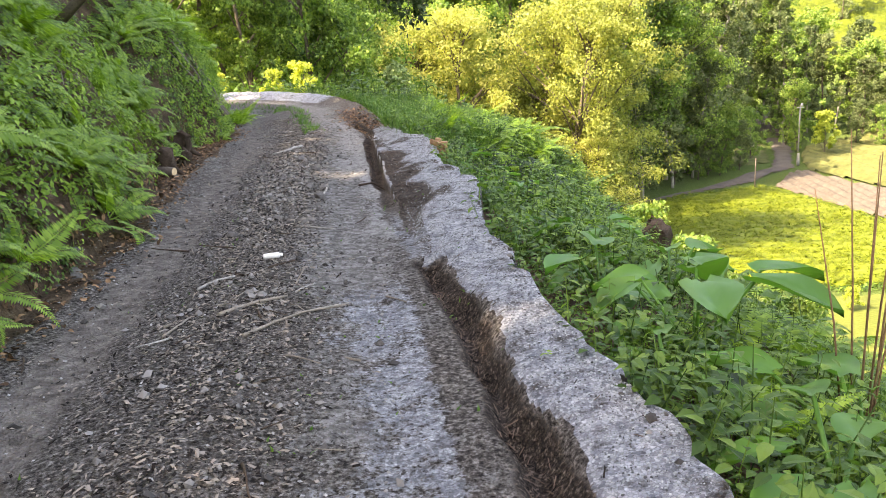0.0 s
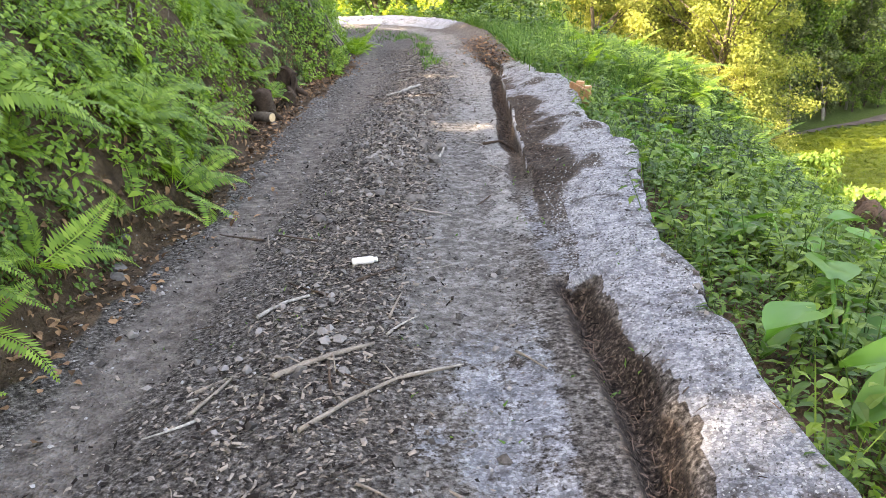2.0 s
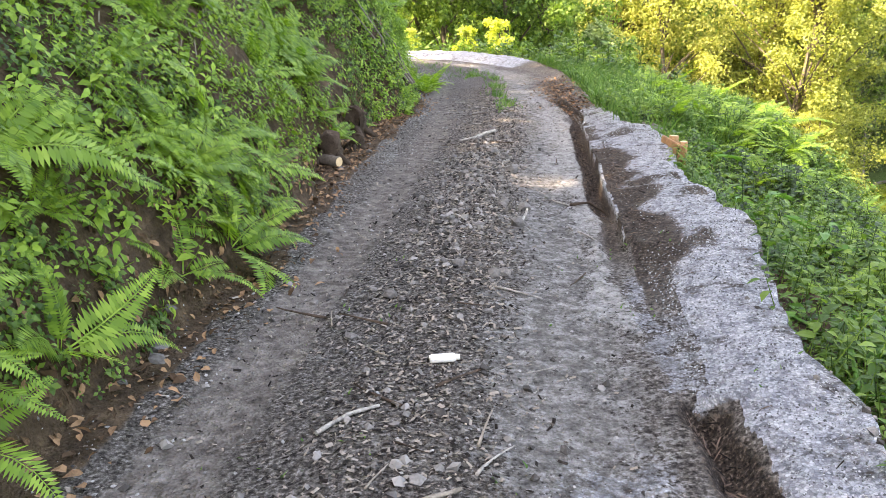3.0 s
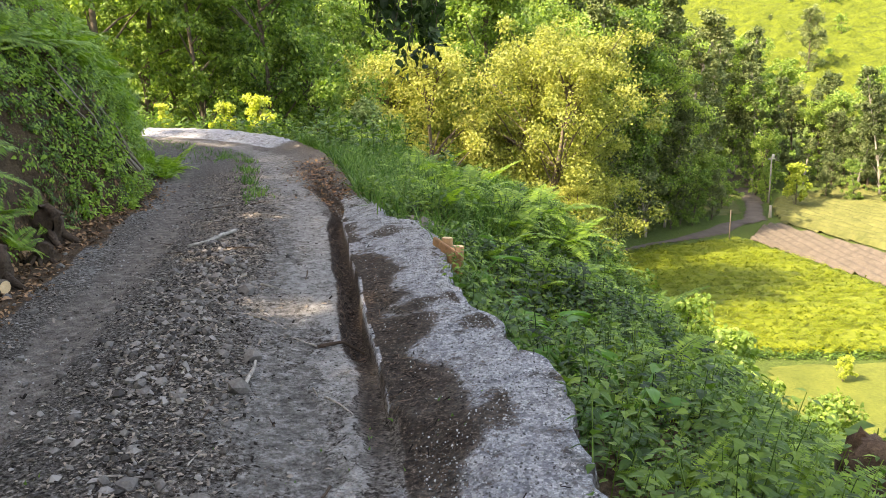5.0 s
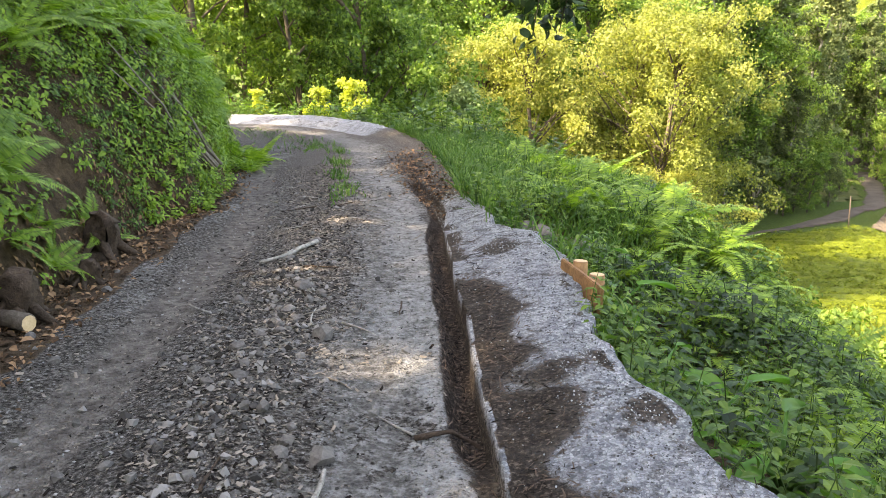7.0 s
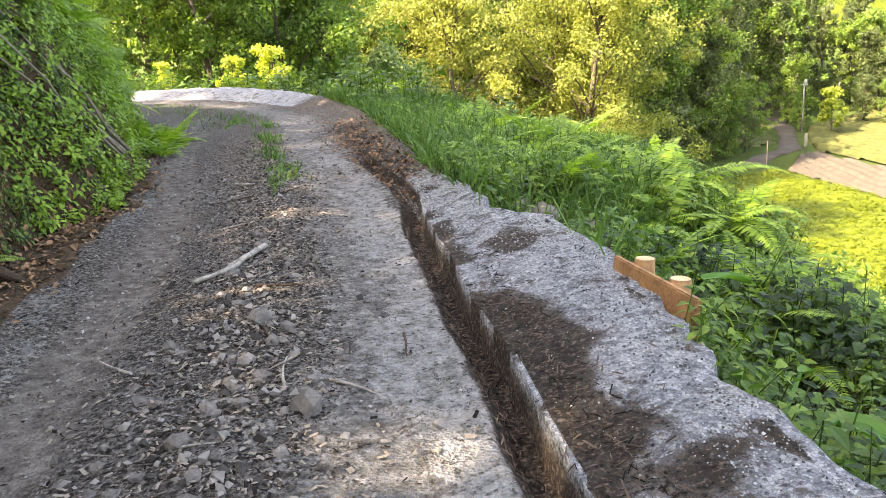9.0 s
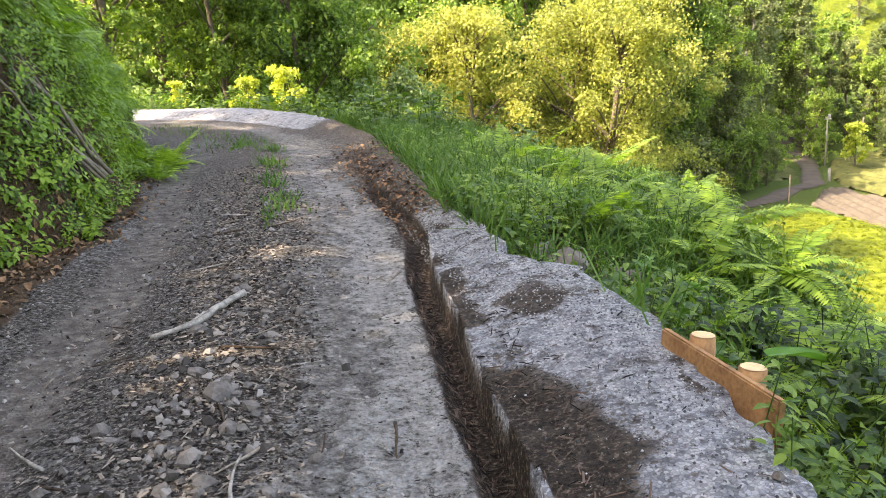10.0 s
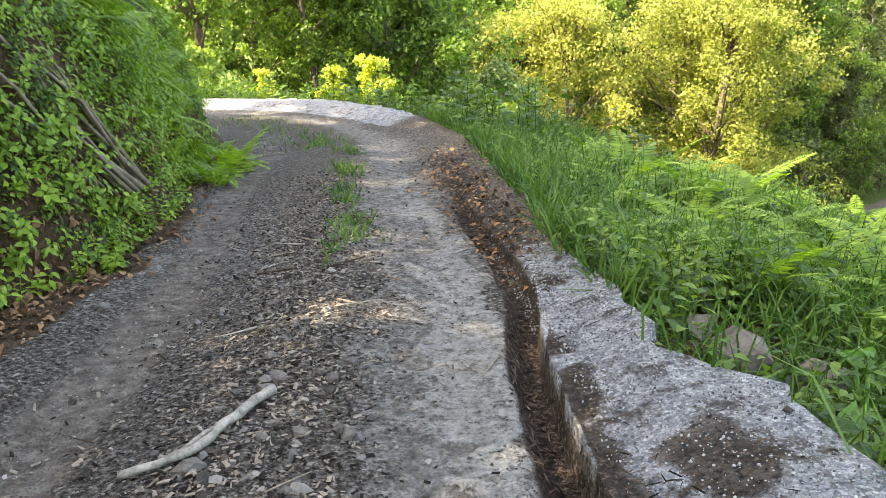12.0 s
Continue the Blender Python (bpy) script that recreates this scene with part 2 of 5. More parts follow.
    wheel = ramp(nodes, ((0.34, (0.062, 0.053, 0.047)), (0.52, (0.145, 0.129, 0.116)), (0.70, (0.25, 0.228, 0.21))))
    links.new(math_node(nodes, links, "ADD", math_node(nodes, links, "MULTIPLY", crust.outputs[0], 0.8), math_node(nodes, links, "MULTIPLY", grit.outputs[0], 0.2)), wheel.inputs[0])
    rut = nodes.new("ShaderNodeAttribute")
    rut.attribute_name = "rut"
    smooth = math_node(nodes, links, "ADD", rut.outputs["Fac"], math_node(nodes, links, "SUBTRACT", math_node(nodes, links, "MULTIPLY", blot.outputs[0], 1.1), 0.55))
    smooth = math_node(nodes, links, "MULTIPLY", math_node(nodes, links, "SUBTRACT", smooth, 0.36), 4.0, True)
    col = mix_node(nodes, links, smooth, col, wheel.outputs[0])
    slab = nodes.new("ShaderNodeAttribute")
    slab.attribute_name = "slab"
    worn = ramp(nodes, ((0.36, (0.07, 0.066, 0.063)), (0.48, (0.215, 0.212, 0.205)), (0.64, (0.345, 0.345, 0.34))))
    links.new(math_node(nodes, links, "ADD", math_node(nodes, links, "MULTIPLY", crust.outputs[0], 0.55), math_node(nodes, links, "MULTIPLY", grit.outputs[0], 0.45)), worn.inputs[0])
    crack = nodes.new("ShaderNodeTexVoronoi")
    crack.feature = "DISTANCE_TO_EDGE"
    crack.inputs["Scale"].default_value = 5.0
    bent = nodes.new("ShaderNodeVectorMath")
    bent.operation = "ADD"
    wave = nodes.new("ShaderNodeVectorMath")
    wave.operation = "SCALE"
    wave.inputs["Scale"].default_value = 0.16
    links.new(crust.outputs["Color"], wave.inputs[0])
    links.new(pos, bent.inputs[0])
    links.new(wave.outputs[0], bent.inputs[1])
    links.new(bent.outputs[0], crack.inputs["Vector"])
    seam = math_node(nodes, links, "MULTIPLY", math_node(nodes, links, "SUBTRACT", 0.022, crack.outputs["Distance"]), 60.0, True)
    seam = math_node(nodes, links, "MULTIPLY", seam, math_node(nodes, links, "MULTIPLY", math_node(nodes, links, "SUBTRACT", blot.outputs[0], 0.44), 8.0, True))
    worn_col = mix_node(nodes, links, seam, worn.outputs[0], (0.045, 0.040, 0.037))
    plate = math_node(nodes, links, "ADD", slab.outputs["Fac"], math_node(nodes, links, "SUBTRACT", math_node(nodes, links, "MULTIPLY", grit.outputs[0], 3.0), 1.5))
    plate = math_node(nodes, links, "MULTIPLY", math_node(nodes, links, "SUBTRACT", plate, 0.5), 3.5, True)
    col = mix_node(nodes, links, plate, col, worn_col)
    col = mix_node(nodes, links, masked(0, 1.7), col, stones_col)
    col = mix_node(nodes, links, masked(2, 1.0), col, soil.outputs[0])
    over = nodes.new("ShaderNodeAttribute")
    over.attribute_name = "turf"
    col = mix_node(nodes, links, over.outputs["Fac"], col, turf.outputs[0])
    # dark soil colour, deepened to carry the shade inside drain and pit
    humus_and_shade = ramp(nodes, ((0.38, (0.012, 0.009, 0.008)), (0.53, (0.050, 0.039, 0.032)), (0.66, (0.19, 0.155, 0.13))))
    links.new(grit.outputs[0], humus_and_shade.inputs[0])
    dark_zone = nodes.new("ShaderNodeAttribute")
    dark_zone.attribute_name = "humus_and_shade"
    edge = math_node(nodes, links, "ADD", dark_zone.outputs["Fac"], math_node(nodes, links, "SUBTRACT", math_node(
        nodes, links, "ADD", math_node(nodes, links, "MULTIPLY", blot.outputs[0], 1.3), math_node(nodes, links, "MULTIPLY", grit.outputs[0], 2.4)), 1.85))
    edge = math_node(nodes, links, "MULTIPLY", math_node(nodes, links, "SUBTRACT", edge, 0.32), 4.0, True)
    col = mix_node(nodes, links, edge, col, humus_and_shade.outputs[0])
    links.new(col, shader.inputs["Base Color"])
    shader.inputs["Roughness"].default_value = 0.95
    shader.inputs["Specular IOR Level"].default_value = 0.12
    even = math_node(nodes, links, "SUBTRACT", 1.0, math_node(nodes, links, "MULTIPLY", math_node(nodes, links, "MAXIMUM", plate, smooth), 0.7))
    relief = math_node(nodes, links, "ADD", math_node(nodes, links, "ADD", math_node(nodes, links, "MULTIPLY", crust.outputs[0], 0.8), math_node(nodes, links, "MULTIPLY", grit.outputs[0], even)), math_node(nodes, links, "MULTIPLY", fleck.outputs["Distance"], 0.6))
    bump_node(nodes, links, shader, relief, 1.0, 0.03)
    return m


M_GROUND = ground_material()
M_STONE = rough_material("grey_stone", (0.05, 0.045, 0.042), (0.20, 0.187, 0.175), 9, 70, 0.88, 0.5, 0.01)
M_GRAVEL = rough_material("crushed_gravel", (0.072, 0.075, 0.078), (0.42, 0.45, 0.46), 25, 180, 0.9, 0.4, 0.004, 0.8)
M_GRIT = rough_material("road_grit", (0.05, 0.047, 0.045), (0.32, 0.312, 0.30), 25, 180, 0.9, 0.3, 0.004, 0.7)
M_CHIP = rough_material("wood_chips", (0.012, 0.009, 0.008), (0.26, 0.225, 0.19), 30, 200, 0.95, 0.3, 0.003, 0.8)
M_LITTER = rough_material("dead_leaves", (0.06, 0.035, 0.02), (0.27, 0.16, 0.09), 20, 150, 0.9, 0.3, 0.003, 0.8)
M_TWIG = rough_material("dry_twig", (0.10, 0.08, 0.065), (0.34, 0.30, 0.25), 14, 120, 0.9, 0.5, 0.004)
M_PALE_WOOD = rough_material("weathered_branch", (0.08, 0.07, 0.06), (0.46, 0.44, 0.40), 22, 90, 0.85, 0.6, 0.006)
M_BARK = rough_material("bark", (0.045, 0.036, 0.03), (0.18, 0.15, 0.12), 5, 45, 0.95, 0.8, 0.03)
M_PALE_BARK = rough_material("pale_bark", (0.14, 0.13, 0.11), (0.36, 0.34, 0.30), 5, 40, 0.9, 0.6, 0.02)
M_ROT = rough_material("rotten_wood", (0.018, 0.013, 0.010), (0.11, 0.078, 0.058), 8, 60, 0.95, 0.9, 0.03)
M_PLANK = rough_material("fresh_timber", (0.14, 0.07, 0.036), (0.46, 0.265, 0.13), 9, 60, 0.75, 0.35, 0.004)
M_CUT = rough_material("cut_wood_end", (0.45, 0.30, 0.16), (0.72, 0.55, 0.34), 12, 80, 0.8, 0.2, 0.003)
M_WHITE = rough_material("white_plastic", (0.55, 0.54, 0.50), (0.80, 0.79, 0.76), 20, 90, 0.5, 0.1, 0.002)
M_CONCRETE = rough_material("pole_concrete", (0.38, 0.37, 0.35), (0.55, 0.54, 0.52), 4, 30, 0.85, 0.2, 0.01)
M_TILLED = rough_material("tilled_earth", (0.050, 0.043, 0.037), (0.135, 0.118, 0.098), 1.2, 9, 0.95, 0.6, 0.1)
M_DIRT = rough_material("dirt_track", (0.055, 0.046, 0.038), (0.125, 0.108, 0.09), 0.7, 8, 0.95, 0.4, 0.05)
M_HERB = leaf_material("herb_leaves", (0.052, 0.115, 0.014), (0.165, 0.29, 0.035), (0.32, 0.44, 0.075), (1.5, 1.6, 0.7), 0.5, 1.4)
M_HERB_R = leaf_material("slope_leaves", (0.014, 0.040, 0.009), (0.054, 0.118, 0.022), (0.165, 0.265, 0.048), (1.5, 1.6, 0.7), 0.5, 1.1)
M_FERN = leaf_material("fern_green", (0.055, 0.125, 0.014), (0.135, 0.245, 0.028), (0.26, 0.39, 0.062), (1.5, 1.6, 0.7), 0.5, 2.0, 0.4)
M_GRASS = leaf_material("grass_blades", (0.016, 0.048, 0.010), (0.050, 0.125, 0.024), (0.12, 0.22, 0.045), (1.4, 1.5, 0.7), 0.5, 1.2, 0.35)
M_BIGLEAF = leaf_material("broad_leaves", (0.04, 0.12, 0.02), (0.08, 0.21, 0.035), (0.14, 0.30, 0.06), (1.4, 1.5, 0.7), 0.4, 3.0, 0.35)
M_TREE_DARK = leaf_material("dark_tree_leaves", (0.036, 0.082, 0.020), (0.125, 0.22, 0.048), (0.32, 0.42, 0.12), (1.5, 1.6, 0.7), 0.45, 0.35, 0.42)
M_TREE_MID = leaf_material("tree_leaves", (0.048, 0.10, 0.021), (0.15, 0.25, 0.05), (0.34, 0.44, 0.13), (1.5, 1.5, 0.7), 0.45, 0.35, 0.42)
M_TREE_GREY = leaf_material("grey_tree_leaves", (0.035, 0.06, 0.024), (0.095, 0.135, 0.052), (0.21, 0.25, 0.115), (1.4, 1.4, 0.8), 0.5, 0.3)
M_TREE_PALE = leaf_material("pale_tree_leaves", (0.09, 0.15, 0.055), (0.22, 0.31, 0.13), (0.42, 0.50, 0.28), (1.4, 1.4, 0.8), 0.5, 0.35)
M_TREE_YELLOW = leaf_material("yellow_tree_leaves", (0.125, 0.16, 0.042), (0.29, 0.33, 0.088), (0.47, 0.47, 0.165), (1.25, 1.25, 0.7), 0.5, 0.3, 0.5)
M_SAPLING = leaf_material("sapling_leaves", (0.17, 0.24, 0.04), (0.36, 0.43, 0.07), (0.52, 0.57, 0.13), (1.3, 1.3, 0.6), 0.5, 0.8, 0.45)
M_TEA = leaf_material("tea_bushes", (0.085, 0.12, 0.006), (0.13, 0.17, 0.009), (0.18, 0.215, 0.016), (1.3, 1.3, 0.5), 0.6, 0.6, 0.2)
M_TEA_HILL = rough_material("tea_rows", (0.022, 0.040, 0.003), (0.10, 0.130, 0.009), 0.35, 1.8, 0.8, 1.0, 0.8)
M_MEADOW = rough_material("meadow", (0.05, 0.07, 0.012), (0.125, 0.145, 0.03), 0.5, 5, 0.9, 0.8, 0.15)
M_TERRACE = rough_material("terrace_crop", (0.045, 0.058, 0.016), (0.135, 0.14, 0.05), 0.6, 2.6, 0.9, 0.4, 0.06)


# ---------------------------------------------------------------- mesh tools
def mesh_from(name, verts, tris, mat, smooth=False):
    """A mesh from arrays of places and of faces with three or four corners."""
    verts, tris = np.asarray(verts, np.float32), np.asarray(tris, np.int32)
    me = bpy.data.meshes.new(name)
    n = tris.shape[1]
    me.vertices.add(len(verts))
    me.vertices.foreach_set("co", verts.ravel())
    me.loops.add(tris.size)
    me.loops.foreach_set("vertex_index", tris.ravel())
    me.polygons.add(len(tris))
    me.polygons.foreach_set("loop_start", np.arange(0, tris.size, n, dtype=np.int32))
    me.polygons.foreach_set("loop_total", np.full(len(tris), n, np.int32))
    me.polygons.foreach_set("use_smooth", np.full(len(tris), smooth))
    me.materials.append(mat)
    me.update(calc_edges=True)
    return me


def strewn(name, base_v, base_f, turns, places, mat, smooth=False):
    """One mesh of many copies of a small shape: turns (n, 3, 3) with their sizes, places (n, 3)."""
    base_v, base_f = np.asarray(base_v, float), np.asarray(base_f, int)
    v = np.einsum("nij,vj->nvi", turns, base_v) + places[:, None, :]
    f = base_f[None] + (np.arange(len(places)) * len(base_v))[:, None, None]
    return mesh_from(name, v.reshape(-1, 3), f.reshape(-1, base_f.shape[1]), mat, smooth)


def frames_for(up, spin, size):
    """Turns whose z lies along up, spun about it, and scaled by size (n,) or (n, 3)."""
    up = up / np.linalg.norm(up, axis=1, keepdims=True)
    ref = np.stack([np.cos(spin), np.sin(spin), np.zeros_like(spin)], 1)
    x = ref - up * np.sum(ref * up, 1, keepdims=True)
    x = x / np.maximum(np.linalg.norm(x, axis=1, keepdims=True), 1e-6)
    y = np.cross(up, x)
    size = np.asarray(size, float)
    if size.ndim == 1:
        size = np.repeat(size[:, None], 3, 1)
    return np.stack([x * size[:, :1], y * size[:, 1:2], up * size[:, 2:]], 2)


def part(name, bm, mat, parent, label=""):
    """Links a bmesh (or a mesh) as one mesh object under a thing."""
    if isinstance(bm, bpy.types.Mesh):
        me = bm
    else:
        me = bpy.data.meshes.new(name)
        bm.to_mesh(me)
        bm.free()
        me.materials.append(mat)
    ob = new(name, me)
    ob.parent = parent
    if label:
        ob["label"] = label
    return ob


def tube(points, radii, sides=7, rough=0.0, cap=True):
    """A bmesh tube along points with a radius at each."""
    bm = bmesh.new()
    rings = []
    pts = [Vector(p) for p in points]
    for i, p in enumerate(pts):
        way = (pts[min(i + 1, len(pts) - 1)] - pts[max(i - 1, 0)]).normalized()
        a = way.orthogonal().normalized() if i == 0 else (side - way * side.dot(way)).normalized()
        side = a
        b = way.cross(a)
        ring = []
        for k in range(sides):
            ang = 6.28319 * k / sides
            r = radii[i] * (1 + rough * (noise.noise(p * 3 + Vector((k * 1.7, i * 0.6, 0)))))
            ring.append(bm.verts.new(p + (a * math.cos(ang) + b * math.sin(ang)) * r))
        rings.append(ring)
    for r0, r1 in zip(rings, rings[1:]):
        for k in range(sides):
            bm.faces.new((r0[k], r0[(k + 1) % sides], r1[(k + 1) % sides], r1[k])).smooth = True
    if cap:
        bm.faces.new(rings[0][::-1])
        bm.faces.new(rings[-1])
    return bm


def on_ground(x, y):
    return float(height(np.array([x]), np.array([y]))[0])


# ---------------------------------------------------------------- ground
def grown(start, stop, first, factor):
    out, v, st = [start], start, first
    while v < stop:
        v += st
        st *= factor
        out.append(min(v, stop))
    return out


def ground_sheet():
    """One sheet whose columns follow the lip of the drain and the rim of the strip."""
    left = [-v for v in grown(3.2, 700, 0.16, 1.10)][::-1]
    across = left[:-1] + list(np.arange(-3.2, 0.44, 0.045)) + list(np.arange(0.44, 0.98, 0.027)) + list(np.arange(0.98, 1.139, 0.016))
    across += [1.14, 1.152] + list(np.arange(1.166, 1.50, 0.016)) + list(np.arange(1.50, 1.86, 0.028)) + [1.87, 1.885, 1.90, 1.9175, 1.935, 1.96, 2.0]
    cols = np.array(across + list(np.arange(2.05, 2.85, 0.06)) + grown(2.85, 900, 0.10, 1.075))
    ys = np.array([-v for v in grown(2.0, 300, 0.15, 1.12)][::-1][:-1] + list(np.arange(-2.0, 13.5, 0.04)) + list(np.arange(13.5, 31, 0.13)) + grown(31, 1100, 0.25, 1.065))
    shift = -0.45 - 0.5 * step(10.5, 17.5, ys)
    lip_x, rim_x = strip_edge(ys) + shift, berm_edge(ys) + shift
    gx = np.stack([np.interp(cols, (-700, -9, -3.2, 1.14, 1.152, 1.90, 1.935, 3.2, 9, 900),
                             (-700, -9, -3.2 + h, a, a + 0.012, b, b + 0.035, 3.2 + h, 9, 900)) for h, a, b in zip(shift, lip_x, rim_x)])
    gy = np.repeat(ys[:, None], len(cols), 1)
    x, y = gx.ravel(), gy.ravel()
    z = height(x, y)
    nx, ny = len(cols), len(ys)
    idx = np.arange(nx * ny).reshape(ny, nx)
    quads = np.stack([idx[:-1, :-1], idx[:-1, 1:], idx[1:, 1:], idx[1:, :-1]], -1).reshape(-1, 4)
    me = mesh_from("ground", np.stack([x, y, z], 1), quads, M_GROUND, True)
    s, d = road_place(x, y)
    foot, rim, cut = bank_foot(s), berm_edge(s), strip_edge(s)
    pit_left, pit_right = pit_sides(s)
    w = 0.10 * fbm(x, y, 0.5, 3, 101)
    # pale rough concrete of the strip, with chippings washed over the near track
    inner = np.where(s < 3.7, pit_right + 0.05 + 0.5 * w, cut + 0.004 + 0.25 * step(3.6, 3.9, s) * (1 - step(5.3, 6.0, s)) * (0.5 + 4 * w))
    gravel = (d > inner) * (1 - step(rim - 0.005, rim + 0.012, d))
    gravel = gravel * (1 - 0.85 * step(12.1, 12.6, s + 2 * w) * (1 - step(20, 21.5, s)))
    gravel = np.maximum(gravel, 0.12 * step(19, 21, s) * step(1.5, 1.8, d + w * 2) * (1 - step(rim, rim + 0.2, d)))
    gravel = np.maximum(gravel, 0.50 * step(0.35, 0.85, d + w * 3) * (1 - step(1.02, 1.16, d)) * (1 - step(2.6, 4.4, s)))
    gravel = np.maximum(gravel, 0.42 * step(0.95, 1.15, d + w) * (d < 1.5) * step(3.7, 3.8, s) * (1 - step(5.0, 5.8, s)))
    pit = near_pit(s, d) * step(pit_left - 0.03, pit_left + 0.05, d) * (1 - step(pit_right + 0.01, pit_right + 0.07, d + 0.4 * w))
    gravel = gravel * (1 - pit)
    # mulch lying on the strip
    patchy = step(-0.45, 0.0, fbm(x, y, 0.28, 4, 281))
    lip = cut + 0.018 + 0.03 * np.clip(fbm(x, y, 0.25, 2, 291), -0.3, 1)
    cover = step(4.4, 5.2, s) * (1 - step(8.8, 10.0, s)) * (1 - step(0.14, 0.48, d - cut + 2.4 * w)) * (d > lip) * (0.55 + 0.45 * patchy)
    cover = np.maximum(cover, 0.8 * step(0.12, 0.42, fbm(x, y, 0.35, 4, 171)) * (d > lip) * (d < rim - 0.03) * step(4.6, 5.6, s) * (1 - step(9.6, 10.8, s)))
    cover = np.maximum(cover, 0.9 * step(9.0, 9.8, s) * (1 - step(11.6, 12.4, s)) * (1 - step(0.05, 0.20, d - cut + 2.0 * w)) * (d > lip) * patchy)
    gravel = gravel * (1 - 0.88 * cover) * (1 - 0.4 * (d < cut + 0.0125) * step(5.3, 6.0, s) * (1 - step(12, 13, s)))
    track = 0.24 + 0.08 * step(8.0, 10.0, s) + ridge(d, 0.72, 0.30) * 0.40 + 0.34 * fbm(x, y, 0.9, 4, 151) - 0.22 * ridge(d, 0.05, 0.35)
    track = track + 0.20 * ridge(d, 0.05, 0.30) * step(5.4, 6.6, s) * (1 - step(8.4, 9.4, s))
    track = np.maximum(track, 0.5 * step(22, 26, s) * (1 - step(1.6, 2.0, np.abs(d))))
    soil = np.maximum(step(-0.30, -0.05, foot - d + w * 1.5), step(0.01, 0.03, d - rim))
    soil = np.maximum(soil, 0.8 * step(7.0, 8.2, s) * (1 - step(12.2, 13, s)) * step(1.0, 1.2, -d + w))
    soil = np.maximum(soil, 0.35 * step(12.4, 13.4, s) * (1 - step(17, 19, s)) * step(1.1, 1.25, d))
    rut = ridge(d, -0.63 - 0.10 * step(12, 15, s), 0.21) * (0.95 + 1.6 * w) * (1 - step(16, 20, s))
    turf = np.maximum(step(1.0, 3.0, d - rim), step(3.0, 6.0, foot - d))
    colours = np.stack([gravel, track, soil, np.ones_like(x)], 1).astype(np.float32)
    layer = me.color_attributes.new("zones", "FLOAT_COLOR", "POINT")
    layer.data.foreach_set("color", colours.ravel())
    # dark soil plus painted shade in pit and drain; mulch on the strip
    humus_and_shade = 1.0 * pit + 0.95 * step(6.5, 7.0, s) * (1 - step(13, 15, s)) * step(cut - 0.17, cut - 0.12, d) * (d < cut + 0.004)
    humus_and_shade = humus_and_shade + 0.5 * step(5.2, 5.8, s) * (1 - step(6.5, 7.0, s)) * ridge(d, cut - 0.06, 0.06) + 0.60 * cover
    humus_and_shade = humus_and_shade + 0.55 * step(11.6, 13, s) * (1 - step(16, 18, s)) * ridge(d, 1.35, 0.2)
    for label, value in (("slab", slab_cover(x, y, s, d)), ("rut", rut)):
        layer = me.attributes.new(label, "FLOAT", "POINT")
        layer.data.foreach_set("value", np.clip(value, 0, 1).astype(np.float32))
    extra = me.attributes.new("humus_and_shade", "FLOAT", "POINT")
    extra.data.foreach_set("value", np.clip(humus_and_shade, 0, 1).astype(np.float32))
    extra = me.attributes.new("turf", "FLOAT", "POINT")
    extra.data.foreach_set("value", turf.astype(np.float32))
    return tagged(new("ground", me), "dirt road with rough concrete edge strip on a steep hillside", "ground", kind="structure")


ground_sheet()


# ---------------------------------------------------------------- leaves and scatter
LEAF_V = np.array([(0, 0, 0), (0.24, 0.20, 0.06), (0.27, 0.52, 0.05), (0, 0.48, 0.0), (-0.24, 0.20, 0.06), (-0.27, 0.52, 0.05), (0, 1, -0.16)])
LEAF_F = np.array([(0, 1, 3), (1, 2, 3), (2, 6, 3), (0, 3, 4), (4, 3, 5), (5, 3, 6)])


COARSE_V = np.array([(0, 0, 0), (0.30, 0.48, 0.06), (-0.30, 0.48, 0.06), (0, 1, -0.12)])
COARSE_F = np.array([(0, 1, 2), (1, 3, 2)])


def sprig(seed, leaves=8, tall=1.0, leaf=0.36, coarse=False):
    """A small stalk with leaves that stand out from it: places and triangles."""
    r = np.random.default_rng(seed)
    v, f = [], []
    for k in range(leaves):
        t = 0.25 + 0.75 * (k + 1) / leaves
        a = k * 2.4 + r.uniform(-0.4, 0.4)
        out = Vector((math.cos(a), math.sin(a), 0))
        up = Vector((0, 0, 1))
        tip = (out * 0.9 + up * r.uniform(-0.35, 0.45)).normalized()
        side = tip.cross(up).normalized()
        nrm = side.cross(tip)
        size = leaf * r.uniform(0.7, 1.2) * (1.15 - 0.5 * t)
        base = Vector((0.05 * math.sin(5 * t + seed), 0.05 * math.cos(4 * t + seed), t * tall)) + out * 0.05
        start = len(v)
        for p in (COARSE_V if coarse else LEAF_V):
            v.append(base + (side * p[0] + tip * p[1] + nrm * p[2]) * size)
        f += [tuple(int(i) + start for i in tri) for tri in (COARSE_F if coarse else LEAF_F)]
    start = len(v)
    for h, wd in ((0, 0.014), (tall, 0.006)):
        for a in (0, 2.1, 4.2):
            v.append(Vector((wd * math.cos(a), wd * math.sin(a), h)))
    for a in range(3):
        b = (a + 1) % 3
        f += [(start + a, start + b, start + 3 + b), (start + a, start + 3 + b, start + 3 + a)]
    return np.array([tuple(p) for p in v]), np.array(f)


